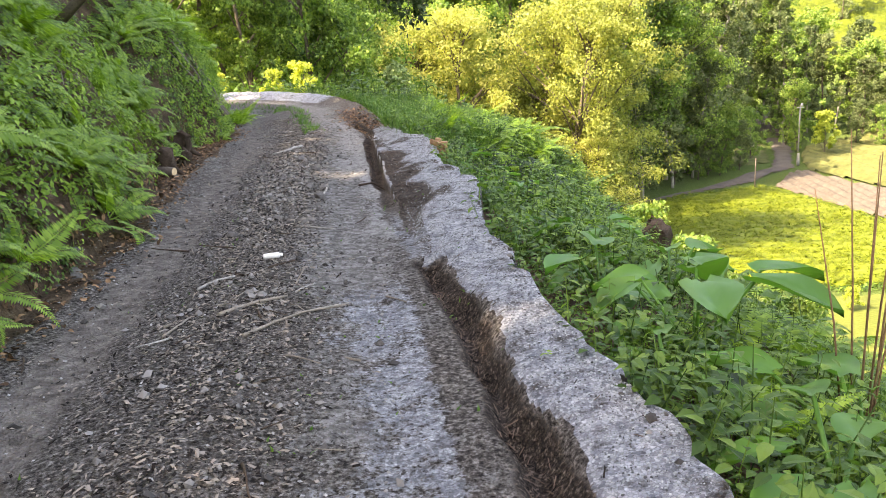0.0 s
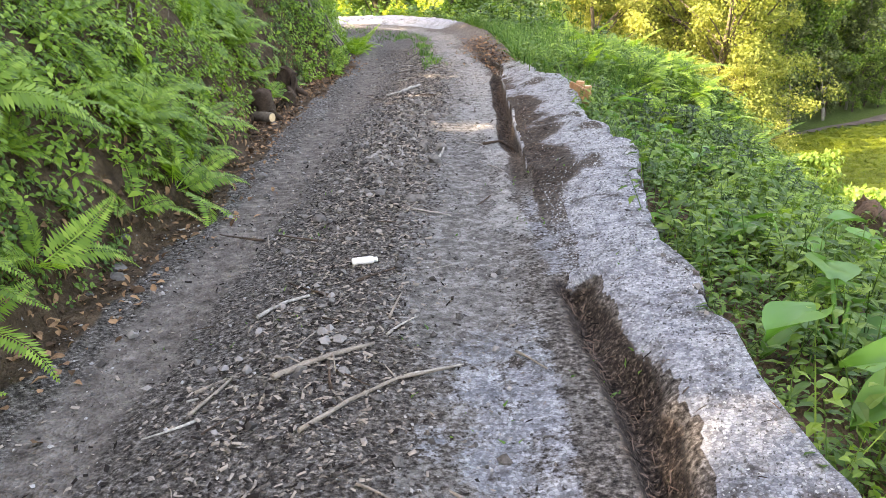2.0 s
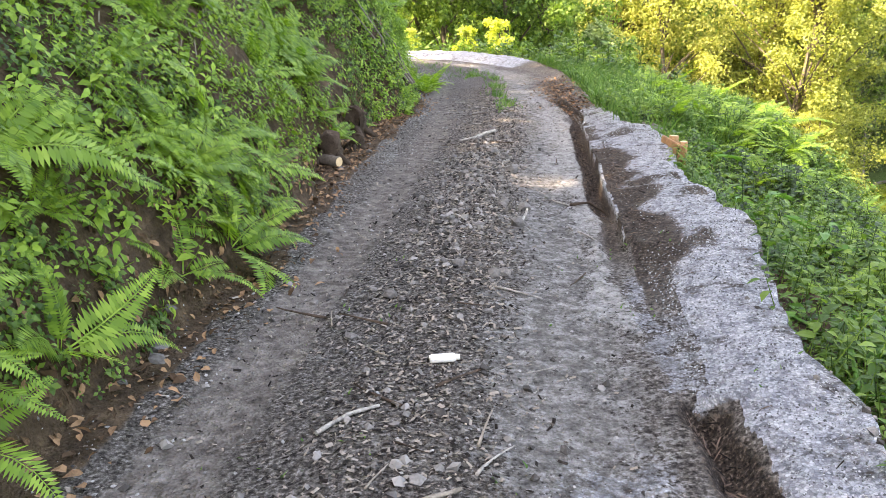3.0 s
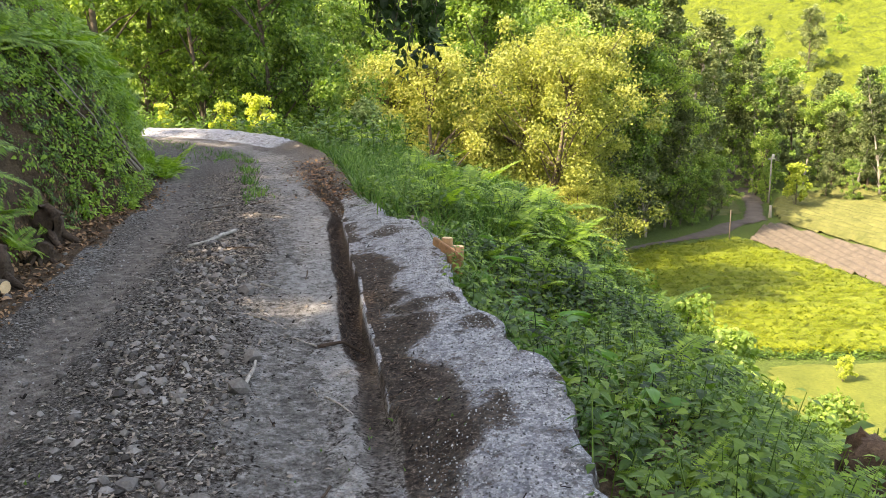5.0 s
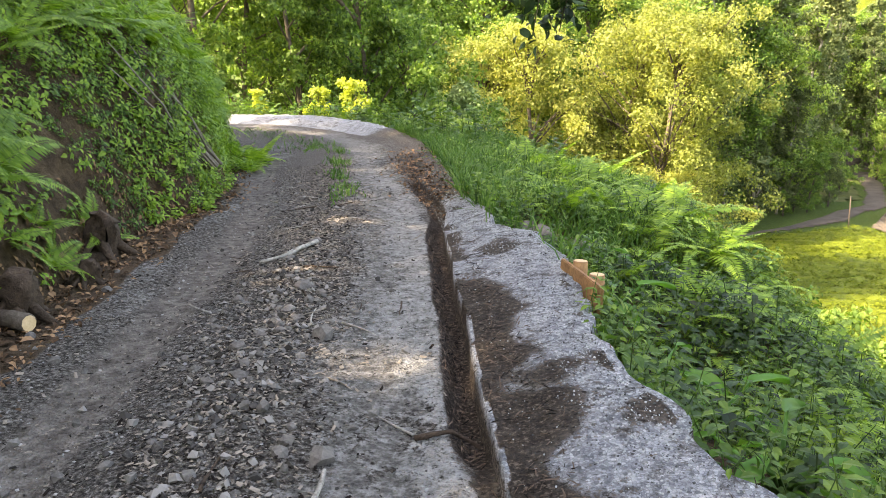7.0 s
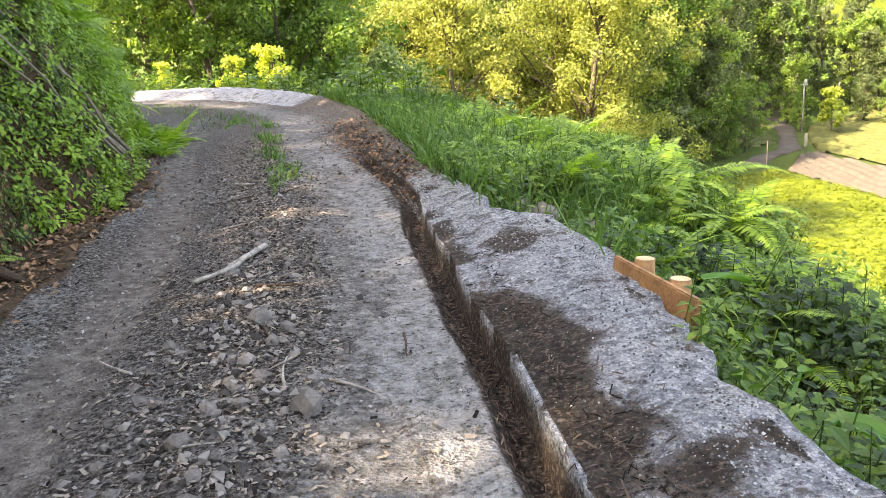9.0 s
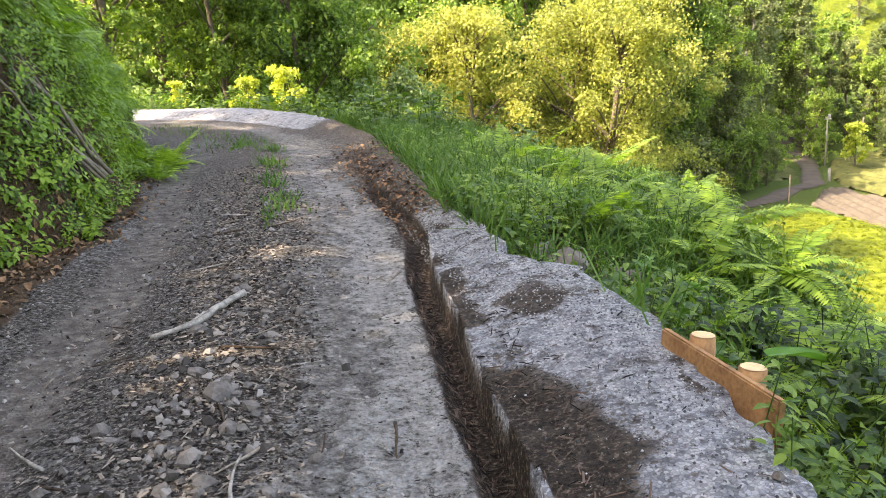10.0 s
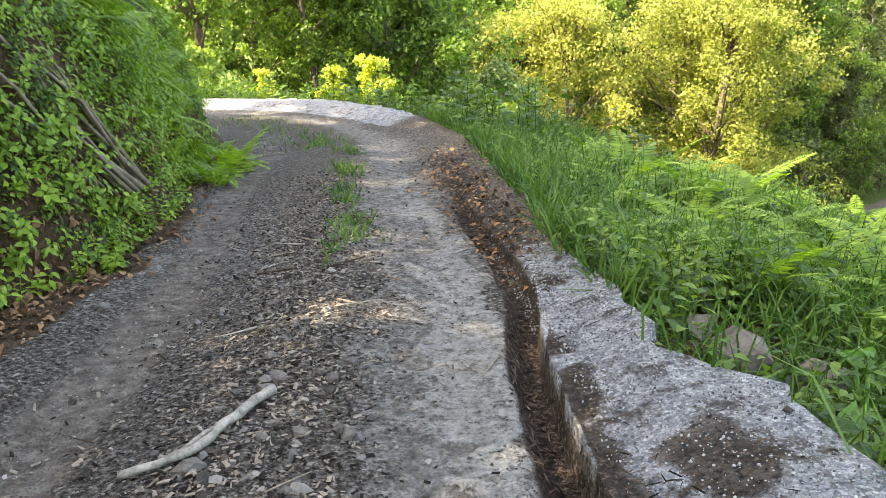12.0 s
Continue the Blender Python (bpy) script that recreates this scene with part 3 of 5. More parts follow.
def scattered(n, xr, yr, keep):
    """About n places on the ground, even over its true area, where keep(s, d, x, y) is over a random number."""
    x, y = rng.uniform(*xr, n * 6), rng.uniform(*yr, n * 6)
    s, d = road_place(x, y)
    nrm = slope_at(x, y)
    area = 1 / np.maximum(nrm[:, 2], 0.15)
    ok = rng.uniform(0, 1, n * 6) < keep(s, d, x, y) * np.minimum(area, 4) / 4
    x, y, nrm = x[ok][:n], y[ok][:n], nrm[ok][:n]
    return np.stack([x, y, height(x, y)], 1), nrm


def undergrowth(name, label, n, xr, yr, keep, mat, size, lean=0.5, kinds=3, leaves=8, tall=1.0, leaf=0.36, sink=0.03, coarse=False):
    for k in range(kinds):
        places, nrm = scattered(n // kinds, xr, yr, keep)
        up = nrm * lean + np.array([0, 0, 1 - lean]) + rng.normal(0, 0.22, nrm.shape)
        v, f = sprig(k * 13 + len(name), leaves, tall * (0.7 + 0.3 * k), leaf, coarse)
        sizes = rng.uniform(*size, len(places))
        me = strewn(name, v, f, frames_for(up, rng.uniform(0, 6.28, len(places)), sizes), places - nrm * sink, mat)
        tagged(new(name, me), label, "undergrowth", kind="stuff")


def bank_keep(s, d, x, y):
    inn = bank_foot(s) - d
    bare = step(0.08, 0.26, fbm(x * 1.0, y + 3 * inn, 1.1, 3, 131)) * step(0.25, 0.6, inn)
    bare = np.maximum(bare, 0.8 * step(0.9, 1.3, inn) * step(-0.05, 0.15, fbm(x, y, 1.6, 2, 191)))
    bare = np.maximum(bare, ridge(s, 10.3, 1.2) * np.maximum(1 - step(0.3, 0.5, inn), 0.7 * ridge(inn, 0.75, 0.25)))
    return (inn > 0.03) * (inn < 3.2) * (1 - 0.93 * bare) * (0.15 + 0.85 * step(0.03, 0.32, inn))


undergrowth("bank_undergrowth", "dense green nettles and creepers covering the cut bank", 11500, (-7.0, -1.2), (-1.5, 25), bank_keep, M_HERB, (0.10, 0.24), 0.75, 3, 9, 1.0, 0.34)


def foot_keep(s, d, x, y):
    inn = bank_foot(s) - d
    stack = ridge(y, 12.8, 0.7) * step(0.08, 0.2, inn)
    return (inn > -0.10) * (inn < 0.42) * (1 - 0.95 * stack) * step(11.3, 12.0, s) * (1 - step(16.5, 18.0, s))


undergrowth("foot_nettles", "fresh green nettles along the foot of the bank", 1200, (-3.2, -1.2), (11, 18), foot_keep, M_HERB, (0.10, 0.24), 0.55, 2, 9, 1.0, 0.36)


def creeper_keep(s, d, x, y):
    inn = bank_foot(s) - d
    return (inn > 0.0) * (inn < 2.4) * step(-0.1, 0.1, fbm(x + 5, y + 2 * inn, 0.8, 3, 181))


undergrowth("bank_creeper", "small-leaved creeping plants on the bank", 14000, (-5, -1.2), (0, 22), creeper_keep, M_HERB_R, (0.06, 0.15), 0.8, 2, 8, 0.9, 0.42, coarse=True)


def slope_keep(s, d, x, y):
    out = d - berm_edge(s)
    clear = np.hypot(x - 1.62, y - 11.0) > 0.36
    clear = clear * (1 - 0.6 * step(11.3, 12.3, s) * (1 - step(1.6, 2.6, out)))
    clear = clear * (0.45 + 0.55 * step(-0.18, 0.06, fbm(x, y, 1.0, 2, 201)))
    return clear * (out > 0.02) * (out < 9) * (0.25 + 0.75 * (1 - step(1.5, 6.0, out)))


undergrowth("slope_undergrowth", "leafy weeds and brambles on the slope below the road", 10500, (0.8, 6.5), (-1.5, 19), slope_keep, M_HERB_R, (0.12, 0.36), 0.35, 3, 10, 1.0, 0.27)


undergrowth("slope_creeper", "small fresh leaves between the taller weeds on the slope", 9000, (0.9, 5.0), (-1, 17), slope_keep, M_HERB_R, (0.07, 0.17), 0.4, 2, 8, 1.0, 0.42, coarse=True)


# dark green of the shrubs; on the overhanging limb it stands in for shade
M_SHRUB_SHADED_LIMB = leaf_material("shrub_and_shaded_limb_leaves", (0.008, 0.022, 0.008), (0.024, 0.055, 0.016), (0.065, 0.115, 0.034), (1.3, 1.4, 0.7), 0.55, 1.5, 0.25)


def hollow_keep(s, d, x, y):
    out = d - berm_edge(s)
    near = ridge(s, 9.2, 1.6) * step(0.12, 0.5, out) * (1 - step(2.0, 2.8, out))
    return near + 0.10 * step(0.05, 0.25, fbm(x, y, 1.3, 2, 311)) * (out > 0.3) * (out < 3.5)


undergrowth("dark_shrubs", "dark leafy evergreen shrubs in the hollow below the strip", 1700, (1.0, 5.5), (1, 14), hollow_keep, M_SHRUB_SHADED_LIMB, (0.18, 0.42), 0.3, 2, 12, 1.0, 0.30)


def strip_weed_keep(s, d, x, y):
    return (d > 1.45) * (d < berm_edge(s) - 0.02) * step(0.15, 0.3, fbm(x, y, 0.4, 2, 321)) * (1 - step(9, 11, s))


undergrowth("strip_weeds", "tiny green weeds sprouting on the concrete strip", 70, (0.7, 1.5), (0, 11), strip_weed_keep, M_HERB, (0.05, 0.11), 0.2, 2, 6, 0.8, 0.5)


def bend_keep(s, d, x, y):
    out = d - berm_edge(s)
    return (out > 0.05) * (out < 9)


undergrowth("bend_undergrowth", "tall weeds and saplings along the outside of the bend", 3500, (-14, 12), (18, 38), bend_keep, M_HERB_R, (0.3, 0.8), 0.2, 2, 9, 1.1, 0.34, coarse=True)


def lower_keep(s, d, x, y):
    out = d - berm_edge(s)
    return (out > 5) * (out < 24) * (x > 1)


undergrowth("lower_slope_scrub", "bushy scrub on the lower valley slope", 5000, (5, 26), (-6, 48), lower_keep, M_HERB_R, (0.5, 1.3), 0.2, 2, 9, 1.0, 0.36, coarse=True)


def hill_keep(s, d, x, y):
    inn = bank_foot(s) - d
    return (inn > 2.6) * (inn < 16)


undergrowth("hill_scrub", "bushy scrub on the hillside above the bank", 4500, (-18, -3), (-4, 30), hill_keep, M_HERB, (0.4, 1.1), 0.4, 2, 9, 1.0, 0.36, coarse=True)


# grass
def blades(n, keep, xr, yr, tall, name, label, mat, lean=0.35):
    places, nrm = scattered(n, xr, yr, keep)
    base = np.array([(-0.010, 0, 0), (0.010, 0, 0), (0.009, 0.16, 0.55), (-0.009, 0.16, 0.55), (0, 0.62, 0.80)])
    faces = np.array([(0, 1, 2), (0, 2, 3), (3, 2, 4)])
    up = nrm * 0.2 + np.array([0, 0, 0.8]) + rng.normal(0, lean * 0.6, nrm.shape)
    h = rng.uniform(*tall, len(places))
    me = strewn(name, base, faces, frames_for(up, rng.uniform(0, 6.28, len(places)), np.stack([0.6 * np.ones_like(h), h, h], 1)), places - np.array([0, 0, 0.02]), mat)
    tagged(new(name, me), label, "grass", kind="stuff")


def grass_keep(s, d, x, y):
    out = d - berm_edge(s)
    return (out > -0.05) * (out < 2.6) * (0.10 + 0.9 * step(10.5, 12.0, s)) * (1 - 0.5 * step(1.2, 2.6, out)) * (0.12 + 0.88 * step(-0.12, 0.12, fbm(x, y, 0.55, 2, 301)))


blades(42000, grass_keep, (0.2, 4.6), (9, 22), (0.12, 0.44), "verge_grass", "lush grass on the verge beside the gravel", M_GRASS, 0.6)


def middle_keep(s, d, x, y):
    tufts = step(-0.15, 0.12, fbm(x, y, 0.7, 2, 141))
    return ridge(d, 0.32, 0.13) * step(11.6, 12.6, s) * (1 - step(17.4, 18.4, s)) * tufts + 0.8 * step(17.5, 19, s) * (1 - step(24, 25, s)) * ridge(d, -0.2, 0.35)


blades(9000, middle_keep, (-1.3, 0.6), (11.5, 19), (0.05, 0.17), "middle_grass", "tuft of grass between the wheel tracks", M_GRASS, 0.6)
blades(2500, middle_keep, (-3.5, -0.5), (18, 26), (0.05, 0.14), "middle_grass", "low grass between the wheel tracks at the bend", M_GRASS, 0.6)
blades(420, lambda s, d, x, y: step(0.1, 0.25, fbm(x, y, 0.35, 2, 171)) * (np.abs(d) < 1.9), (-1.0, 1.3), (1.0, 6.0), (0.02, 0.055), "sparse_grass", "tiny grass tufts sprouting through the mulch", M_GRASS, 0.7)


# roots and dead stems hanging down the bare earth of the bank
def hanging_roots():
    r = np.random.default_rng(17)
    n = 520
    y = r.uniform(0.5, 16, n)
    foot = -0.45 + bank_foot(y) - 0.5 * step(10.5, 17.5, y)
    inn = r.uniform(0.5, 1.5, n)
    x = foot - inn
    top = np.stack([x, y, height(x, y)], 1)
    nrm = slope_at(x, y)
    length = r.uniform(0.15, 0.6, n)
    base = np.array([(0, 0.006, 0), (0, -0.006, 0), (0.05, 0.004, -0.5), (0.05, -0.004, -0.5), (0.02, 0, -1)])
    faces = np.array([(0, 1, 2), (1, 3, 2), (2, 3, 4)])
    up = np.array([0.25, 0, 1.0]) + r.normal(0, 0.22, (n, 3))
    me = strewn("hanging_roots", base, faces, frames_for(up, r.uniform(-0.6, 0.6, n), np.stack([length, np.ones(n), length], 1)), top + nrm * 0.05, M_TWIG)
    tagged(new("hanging_roots", me), "thin dry roots hanging down the bare bank", "roots", kind="stuff")


hanging_roots()


# loose stuff on the road
ROCK_V = np.array([(0, 0, 0.5), (0.5, 0.08, 0.05), (0.1, 0.5, -0.05), (-0.5, 0.1, 0.08), (-0.1, -0.5, 0.0), (0.3, -0.3, 0.3), (0.05, 0, -0.45)])
ROCK_F = np.array([(0, 1, 2), (0, 2, 3), (0, 3, 4), (0, 4, 5), (0, 5, 1), (5, 4, 1), (6, 2, 1), (6, 3, 2), (6, 4, 3), (6, 1, 4)])


def loose(name, label, n, xr, yr, keep, size, flat, mat, shape_v, shape_f, category, sink=0.3):
    places, nrm = scattered(n, xr, yr, keep)
    m = len(places)
    sz = rng.uniform(0, 1, m) ** 2 * (size[1] - size[0]) + size[0]
    dims = np.stack([sz * rng.uniform(0.7, 1.3, m), sz * rng.uniform(0.6, 1.2, m), sz * flat * rng.uniform(0.6, 1.2, m)], 1)
    up = nrm + rng.normal(0, 0.28, nrm.shape)
    me = strewn(name, shape_v, shape_f, frames_for(up, rng.uniform(0, 6.28, m), dims), places + nrm * (dims[:, 2:] * sink), mat)
    tagged(new(name, me), label, category, kind="stuff")


def gravel_keep(s, d, x, y):
    inner = np.where(s < 3.7, pit_sides(s)[1] + 0.09, 1.2)
    mulched = step(5.0, 5.8, s) * (1 - step(9.0, 10.6, s)) * (1 - step(1.4, 1.6, d))
    return (1 - 0.93 * mulched) * (d > inner) * (1 - step(-0.06, -0.01, d - berm_edge(s))) * (1 - step(11.8, 13, s) * 0.8)


loose("gravel", "pale grey stone chippings on the rough concrete edge strip", 40000, (0.6, 1.8), (-0.5, 15), gravel_keep, (0.004, 0.013), 0.9, M_GRAVEL, ROCK_V, ROCK_F, "gravel")


def road_gravel_keep(s, d, x, y):
    return (d > -1.2) * (d < 0.95) * (0.2 + 0.5 * ridge(d, 0.6, 0.4) * (1 - step(3, 5, s)))


loose("road_grit", "grey stone chippings scattered over the road", 16000, (-1.7, 0.8), (-0.5, 14), road_gravel_keep, (0.005, 0.022), 0.7, M_GRIT, ROCK_V, ROCK_F, "gravel")

CHIP_V = np.array([(-0.5, -0.2, 0), (0.42, -0.26, 0.06), (0.5, 0.18, 0.08), (-0.38, 0.25, -0.03), (0.05, 0, 0.16)])
CHIP_F = np.array([(0, 1, 4), (1, 2, 4), (2, 3, 4), (3, 0, 4)])


def chip_keep(s, d, x, y):
    return ridge(d, 0.10, 0.34) + 0.10 * (d < 0.5) + 0.02 * (d < 1.0)


loose("wood_chips", "dark wood chips and bark mulch between the wheel tracks", 60000, (-1.5, 1.2), (-0.5, 16), lambda s, d, x, y: chip_keep(s, d, x, y) * (d > -1.1), (0.009, 0.034), 1.2, M_CHIP, CHIP_V, CHIP_F, "mulch")

M_DEBRIS = rough_material("rotting_debris", (0.008, 0.006, 0.005), (0.13, 0.095, 0.075), 30, 160, 0.95, 0.4, 0.004, 0.85)
SLIVER_V = CHIP_V * np.array([1.9, 0.42, 1.2])


def drain_keep(s, d, x, y):
    pit_left, pit_right = pit_sides(s)
    cut = strip_edge(s)
    far = step(6.6, 7.1, s) * (1 - step(14.5, 16.5, s)) * (d > cut - 0.14) * (d < cut - 0.02) + 0.6 * step(11.4, 12.6, s) * (1 - step(15.5, 17, s)) * ridge(d, 1.3, 0.2)
    near = near_pit(s, d) * (d > pit_left + 0.03) * (d < pit_right - 0.01)
    patch = step(5.0, 5.8, s) * (1 - step(9.0, 10.6, s)) * ridge(d, cut + 0.14, 0.10) * step(-0.30, -0.05, fbm(x, y, 0.32, 3, 281))
    return np.clip(far + near + patch + 0.03 * (d > 1.2) * (d < berm_edge(s)), 0, 1)


loose("drain_debris", "dark rotting bark and needles washed into the drain", 26000, (-0.4, 1.7), (0, 17), drain_keep, (0.010, 0.034), 1.0, M_DEBRIS, SLIVER_V, CHIP_F, "debris")

M_RUBBLE = rough_material("rubble_stone", (0.05, 0.046, 0.043), (0.23, 0.218, 0.205), 12, 90, 0.9, 0.4, 0.006, 0.7)


def rubble_keep(s, d, x, y):
    return ridge(d, 0.08, 0.26) * step(4.5, 6.5, s) * (1 - step(9.4, 10.4, s)) + 0.22 * ridge(d, 0.1, 0.36) + 0.03 * (d < 0.9) * (d > -1)


loose("rubble", "loose broken stones heaped along the middle of the road", 5200, (-1.3, 0.5), (0.5, 13.5), rubble_keep, (0.012, 0.062), 0.9, M_RUBBLE, ROCK_V, ROCK_F, "rubble", 0.12)



def edge_rubble_keep(s, d, x, y):
    return ridge(d, rim_line(s) - 0.02, 0.09) * (0.35 + 0.65 * (1 - step(3.5, 5.0, s))) * (1 - step(11.5, 12.5, s)) * step(-0.1, 0.15, fbm(x, y, 0.4, 2, 331))


loose("edge_rubble", "broken lumps of concrete crumbling off the strip edge", 900, (0.6, 1.7), (0, 12.5), edge_rubble_keep, (0.012, 0.055), 0.8, M_RUBBLE, ROCK_V, ROCK_F, "rubble", 0.15)

FALLEN_V = LEAF_V * np.array([1, 1, 1.6]) - np.array([0, 0.5, 0])


def litter_keep(s, d, x, y):
    inn = d - bank_foot(s)
    return ridge(inn, 0.06, 0.22) + step(7.2, 8.4, s) * (1 - step(12, 12.8, s)) * step(0.98, 1.15, -d) * (inn > -0.1) + 0.9 * step(11.8, 12.6, s) * (1 - step(16.5, 18, s)) * ridge(d, 1.4, 0.30)


loose("leaf_litter", "brown fallen leaves along the foot of the bank", 18000, (-2.6, 1.6), (-0.5, 20), litter_keep, (0.03, 0.08), 1.0, M_LITTER, FALLEN_V, LEAF_F, "leaf litter")


# ---------------------------------------------------------------- ferns
def frond_mesh(seed, arch=0.55, pairs=30):
    r = np.random.default_rng(seed)
    v, f = [], []

    def rachis(t):
        return Vector((0.05 * math.sin(3 * t + seed), t * 0.92 - 0.10 * t * t, 0.62 * t - arch * 0.9 * t * t))

    for k in range(pairs):
        t = 0.14 + 0.86 * k / pairs
        p, way = rachis(t), (rachis(t + 0.02) - rachis(t)).normalized()
        long = 0.21 * (1 - t) ** 0.75 * min(1, (t - 0.05) * 5) + 0.012
        wide = 0.018 * (1.15 - 0.6 * t)
        for side in (1, -1):
            out = (Vector((side, 0, 0)) + way * 0.35 + Vector((0, 0, -0.18 + r.uniform(-0.12, 0.12)))).normalized()
            start = len(v)
            mid = p + out * long * 0.4
            v += [p, mid + way * wide, p + out * long, mid - way * wide]
            f += [(start, start + 1, start + 2), (start, start + 2, start + 3)]
    for k in range(6):
        a, b = rachis(k / 6), rachis((k + 1) / 6)
        w = 0.008 * (1 - k / 7)
        start = len(v)
        v += [a + Vector((w, 0, 0)), a - Vector((w, 0, 0)), b - Vector((w * 0.8, 0, 0)), b + Vector((w * 0.8, 0, 0))]
        f += [(start, start + 1, start + 2), (start, start + 2, start + 3)]
    return mesh_from("frond", np.array([tuple(p) for p in v]), np.array(f), M_FERN)


FRONDS = [frond_mesh(k, 0.35 + 0.12 * k) for k in range(4)]


def fern(x, y, size, fronds=8, lean=0.4, label="bright green fern with arching fronds", group="ferns", spread=55):
    n = slope_at(np.array([x]), np.array([y]))[0]
    up = Vector(n) * lean + Vector((0, 0, 1 - lean))
    root = new("fern")
    root.matrix_world = Matrix.Translation((x, y, on_ground(x, y) - 0.02)) @ up.to_track_quat("Z", "Y").to_matrix().to_4x4() @ Matrix.Scale(size, 4)
    tagged(root, label, "fern", group)
    for k in range(fronds):
        ob = part("frond", FRONDS[random.randrange(4)], M_FERN, root)
        ob.matrix_local = pose(0, 0, 0, random.uniform(-12, 50 - spread * 0.4), random.uniform(-12, 12), 360 * k / fronds + random.uniform(-20, 20)) @ Matrix.Scale(random.uniform(0.75, 1.15), 4)
    return root


random.seed(4)
BANK_FERNS = 125
for k in range(BANK_FERNS):
    y = random.uniform(0.5, 18)
    inn = random.choice((0.08, 0.2, 0.35, 0.6, 0.9, 1.3, 1.8)) * random.uniform(0.7, 1.2)
    if 10.5 < y < 14.5:
        inn = max(inn, 0.7)
    x = -0.45 + float(bank_foot(np.array([y]))[0]) - inn
    fern(x, y, random.uniform(0.36, 0.78), random.randint(6, 9), 0.6, group="bank ferns")
for x, y, size in ((2.35, 9.2, 0.85), (2.7, 10.6, 0.95), (2.1, 12.5, 0.7), (2.6, 7.0, 0.7), (3.0, 8.2, 0.8), (2.0, 13.4, 0.7), (2.5, 14.2, 0.8), (1.95, 4.0, 0.6),
                   (2.2, 2.4, 0.6), (2.3, 5.4, 0.6), (3.3, 11.8, 0.9), (2.0, 6.2, 0.5), (2.9, 13.0, 0.9), (3.4, 9.8, 0.9), (1.9, 1.4, 0.55), (1.75, 12.9, 0.6), (1.9, 14.6, 0.7), (2.3, 15.6, 0.8), (1.7, 15.4, 0.6), (2.9, 15.0, 0.9), (3.3, 13.6, 0.9), (2.6, 11.9, 0.9), (2.05, 10.2, 0.6), (2.4, 8.3, 0.6), (2.6, 6.2, 0.6),
                   (2.95, 10.9, 1.15), (2.6, 11.6, 0.95), (2.7, 4.4, 0.7), (2.9, 3.0, 0.7), (2.5, 0.6, 0.6), (1.75, 5.2, 0.4), (3.5, 6.6, 0.8), (1.6, 16.8, 0.7), (2.2, 17.4, 0.8), (1.45, 12.2, 0.55), (1.6, 13.7, 0.6), (1.35, 14.9, 0.55), (2.1, 13.0, 0.9), (2.45, 13.4, 1.0), (2.0, 15.2, 0.85), (2.7, 16.2, 1.0), (1.85, 11.7, 0.65), (3.1, 12.4, 1.1), (2.5, 9.6, 0.75), (2.15, 12.1, 0.75)):
    fern(x, y, size, 10, 0.1, "large green fern growing on the slope edge", "slope ferns", 75)


for x, y, size in ((2.8, 10.35, 1.15), (2.55, 10.05, 0.9), (2.35, 7.6, 0.8)):
    fern(x, y, size, 12, 0.0, "tall upright green fern at the slope edge", "slope ferns", 95)
for k in range(24):
    y = random.uniform(11.4, 17.5)
    x = float(berm_edge(np.array([y]))[0]) - 0.45 - 0.5 * float(step(10.5, 17.5, y)) + random.uniform(0.7, 3.0)
    fern(x, y, random.uniform(0.55, 0.95), 9, 0.1, "large green fern growing on the slope edge", "slope ferns", 80)


# ---------------------------------------------------------------- trees
def limb_points(start, way, length, bends, sag=0.0, wobble=0.16):
    pts, p, w = [Vector(start)], Vector(start), Vector(way).normalized()
    for k in range(bends):
        w = (w + Vector((random.uniform(-1, 1), random.uniform(-1, 1), random.uniform(-0.6, 0.8) - sag)) * wobble).normalized()
        p = p + w * (length / bends)
        pts.append(p.copy())
    return pts


def merged(tubes):
    bm = bmesh.new()
    for t in tubes:
        me = bpy.data.meshes.new("piece")
        t.to_mesh(me)
        t.free()
        bm.from_mesh(me)
        bpy.data.meshes.remove(me)
    return bm


TREE_LEAF_V = np.array([(0, 0, 0), (0.34, 0.5, 0.08), (-0.34, 0.5, 0.08), (0, 1, -0.1)])
TREE_LEAF_F = np.array([(0, 1, 2), (1, 3, 2)])


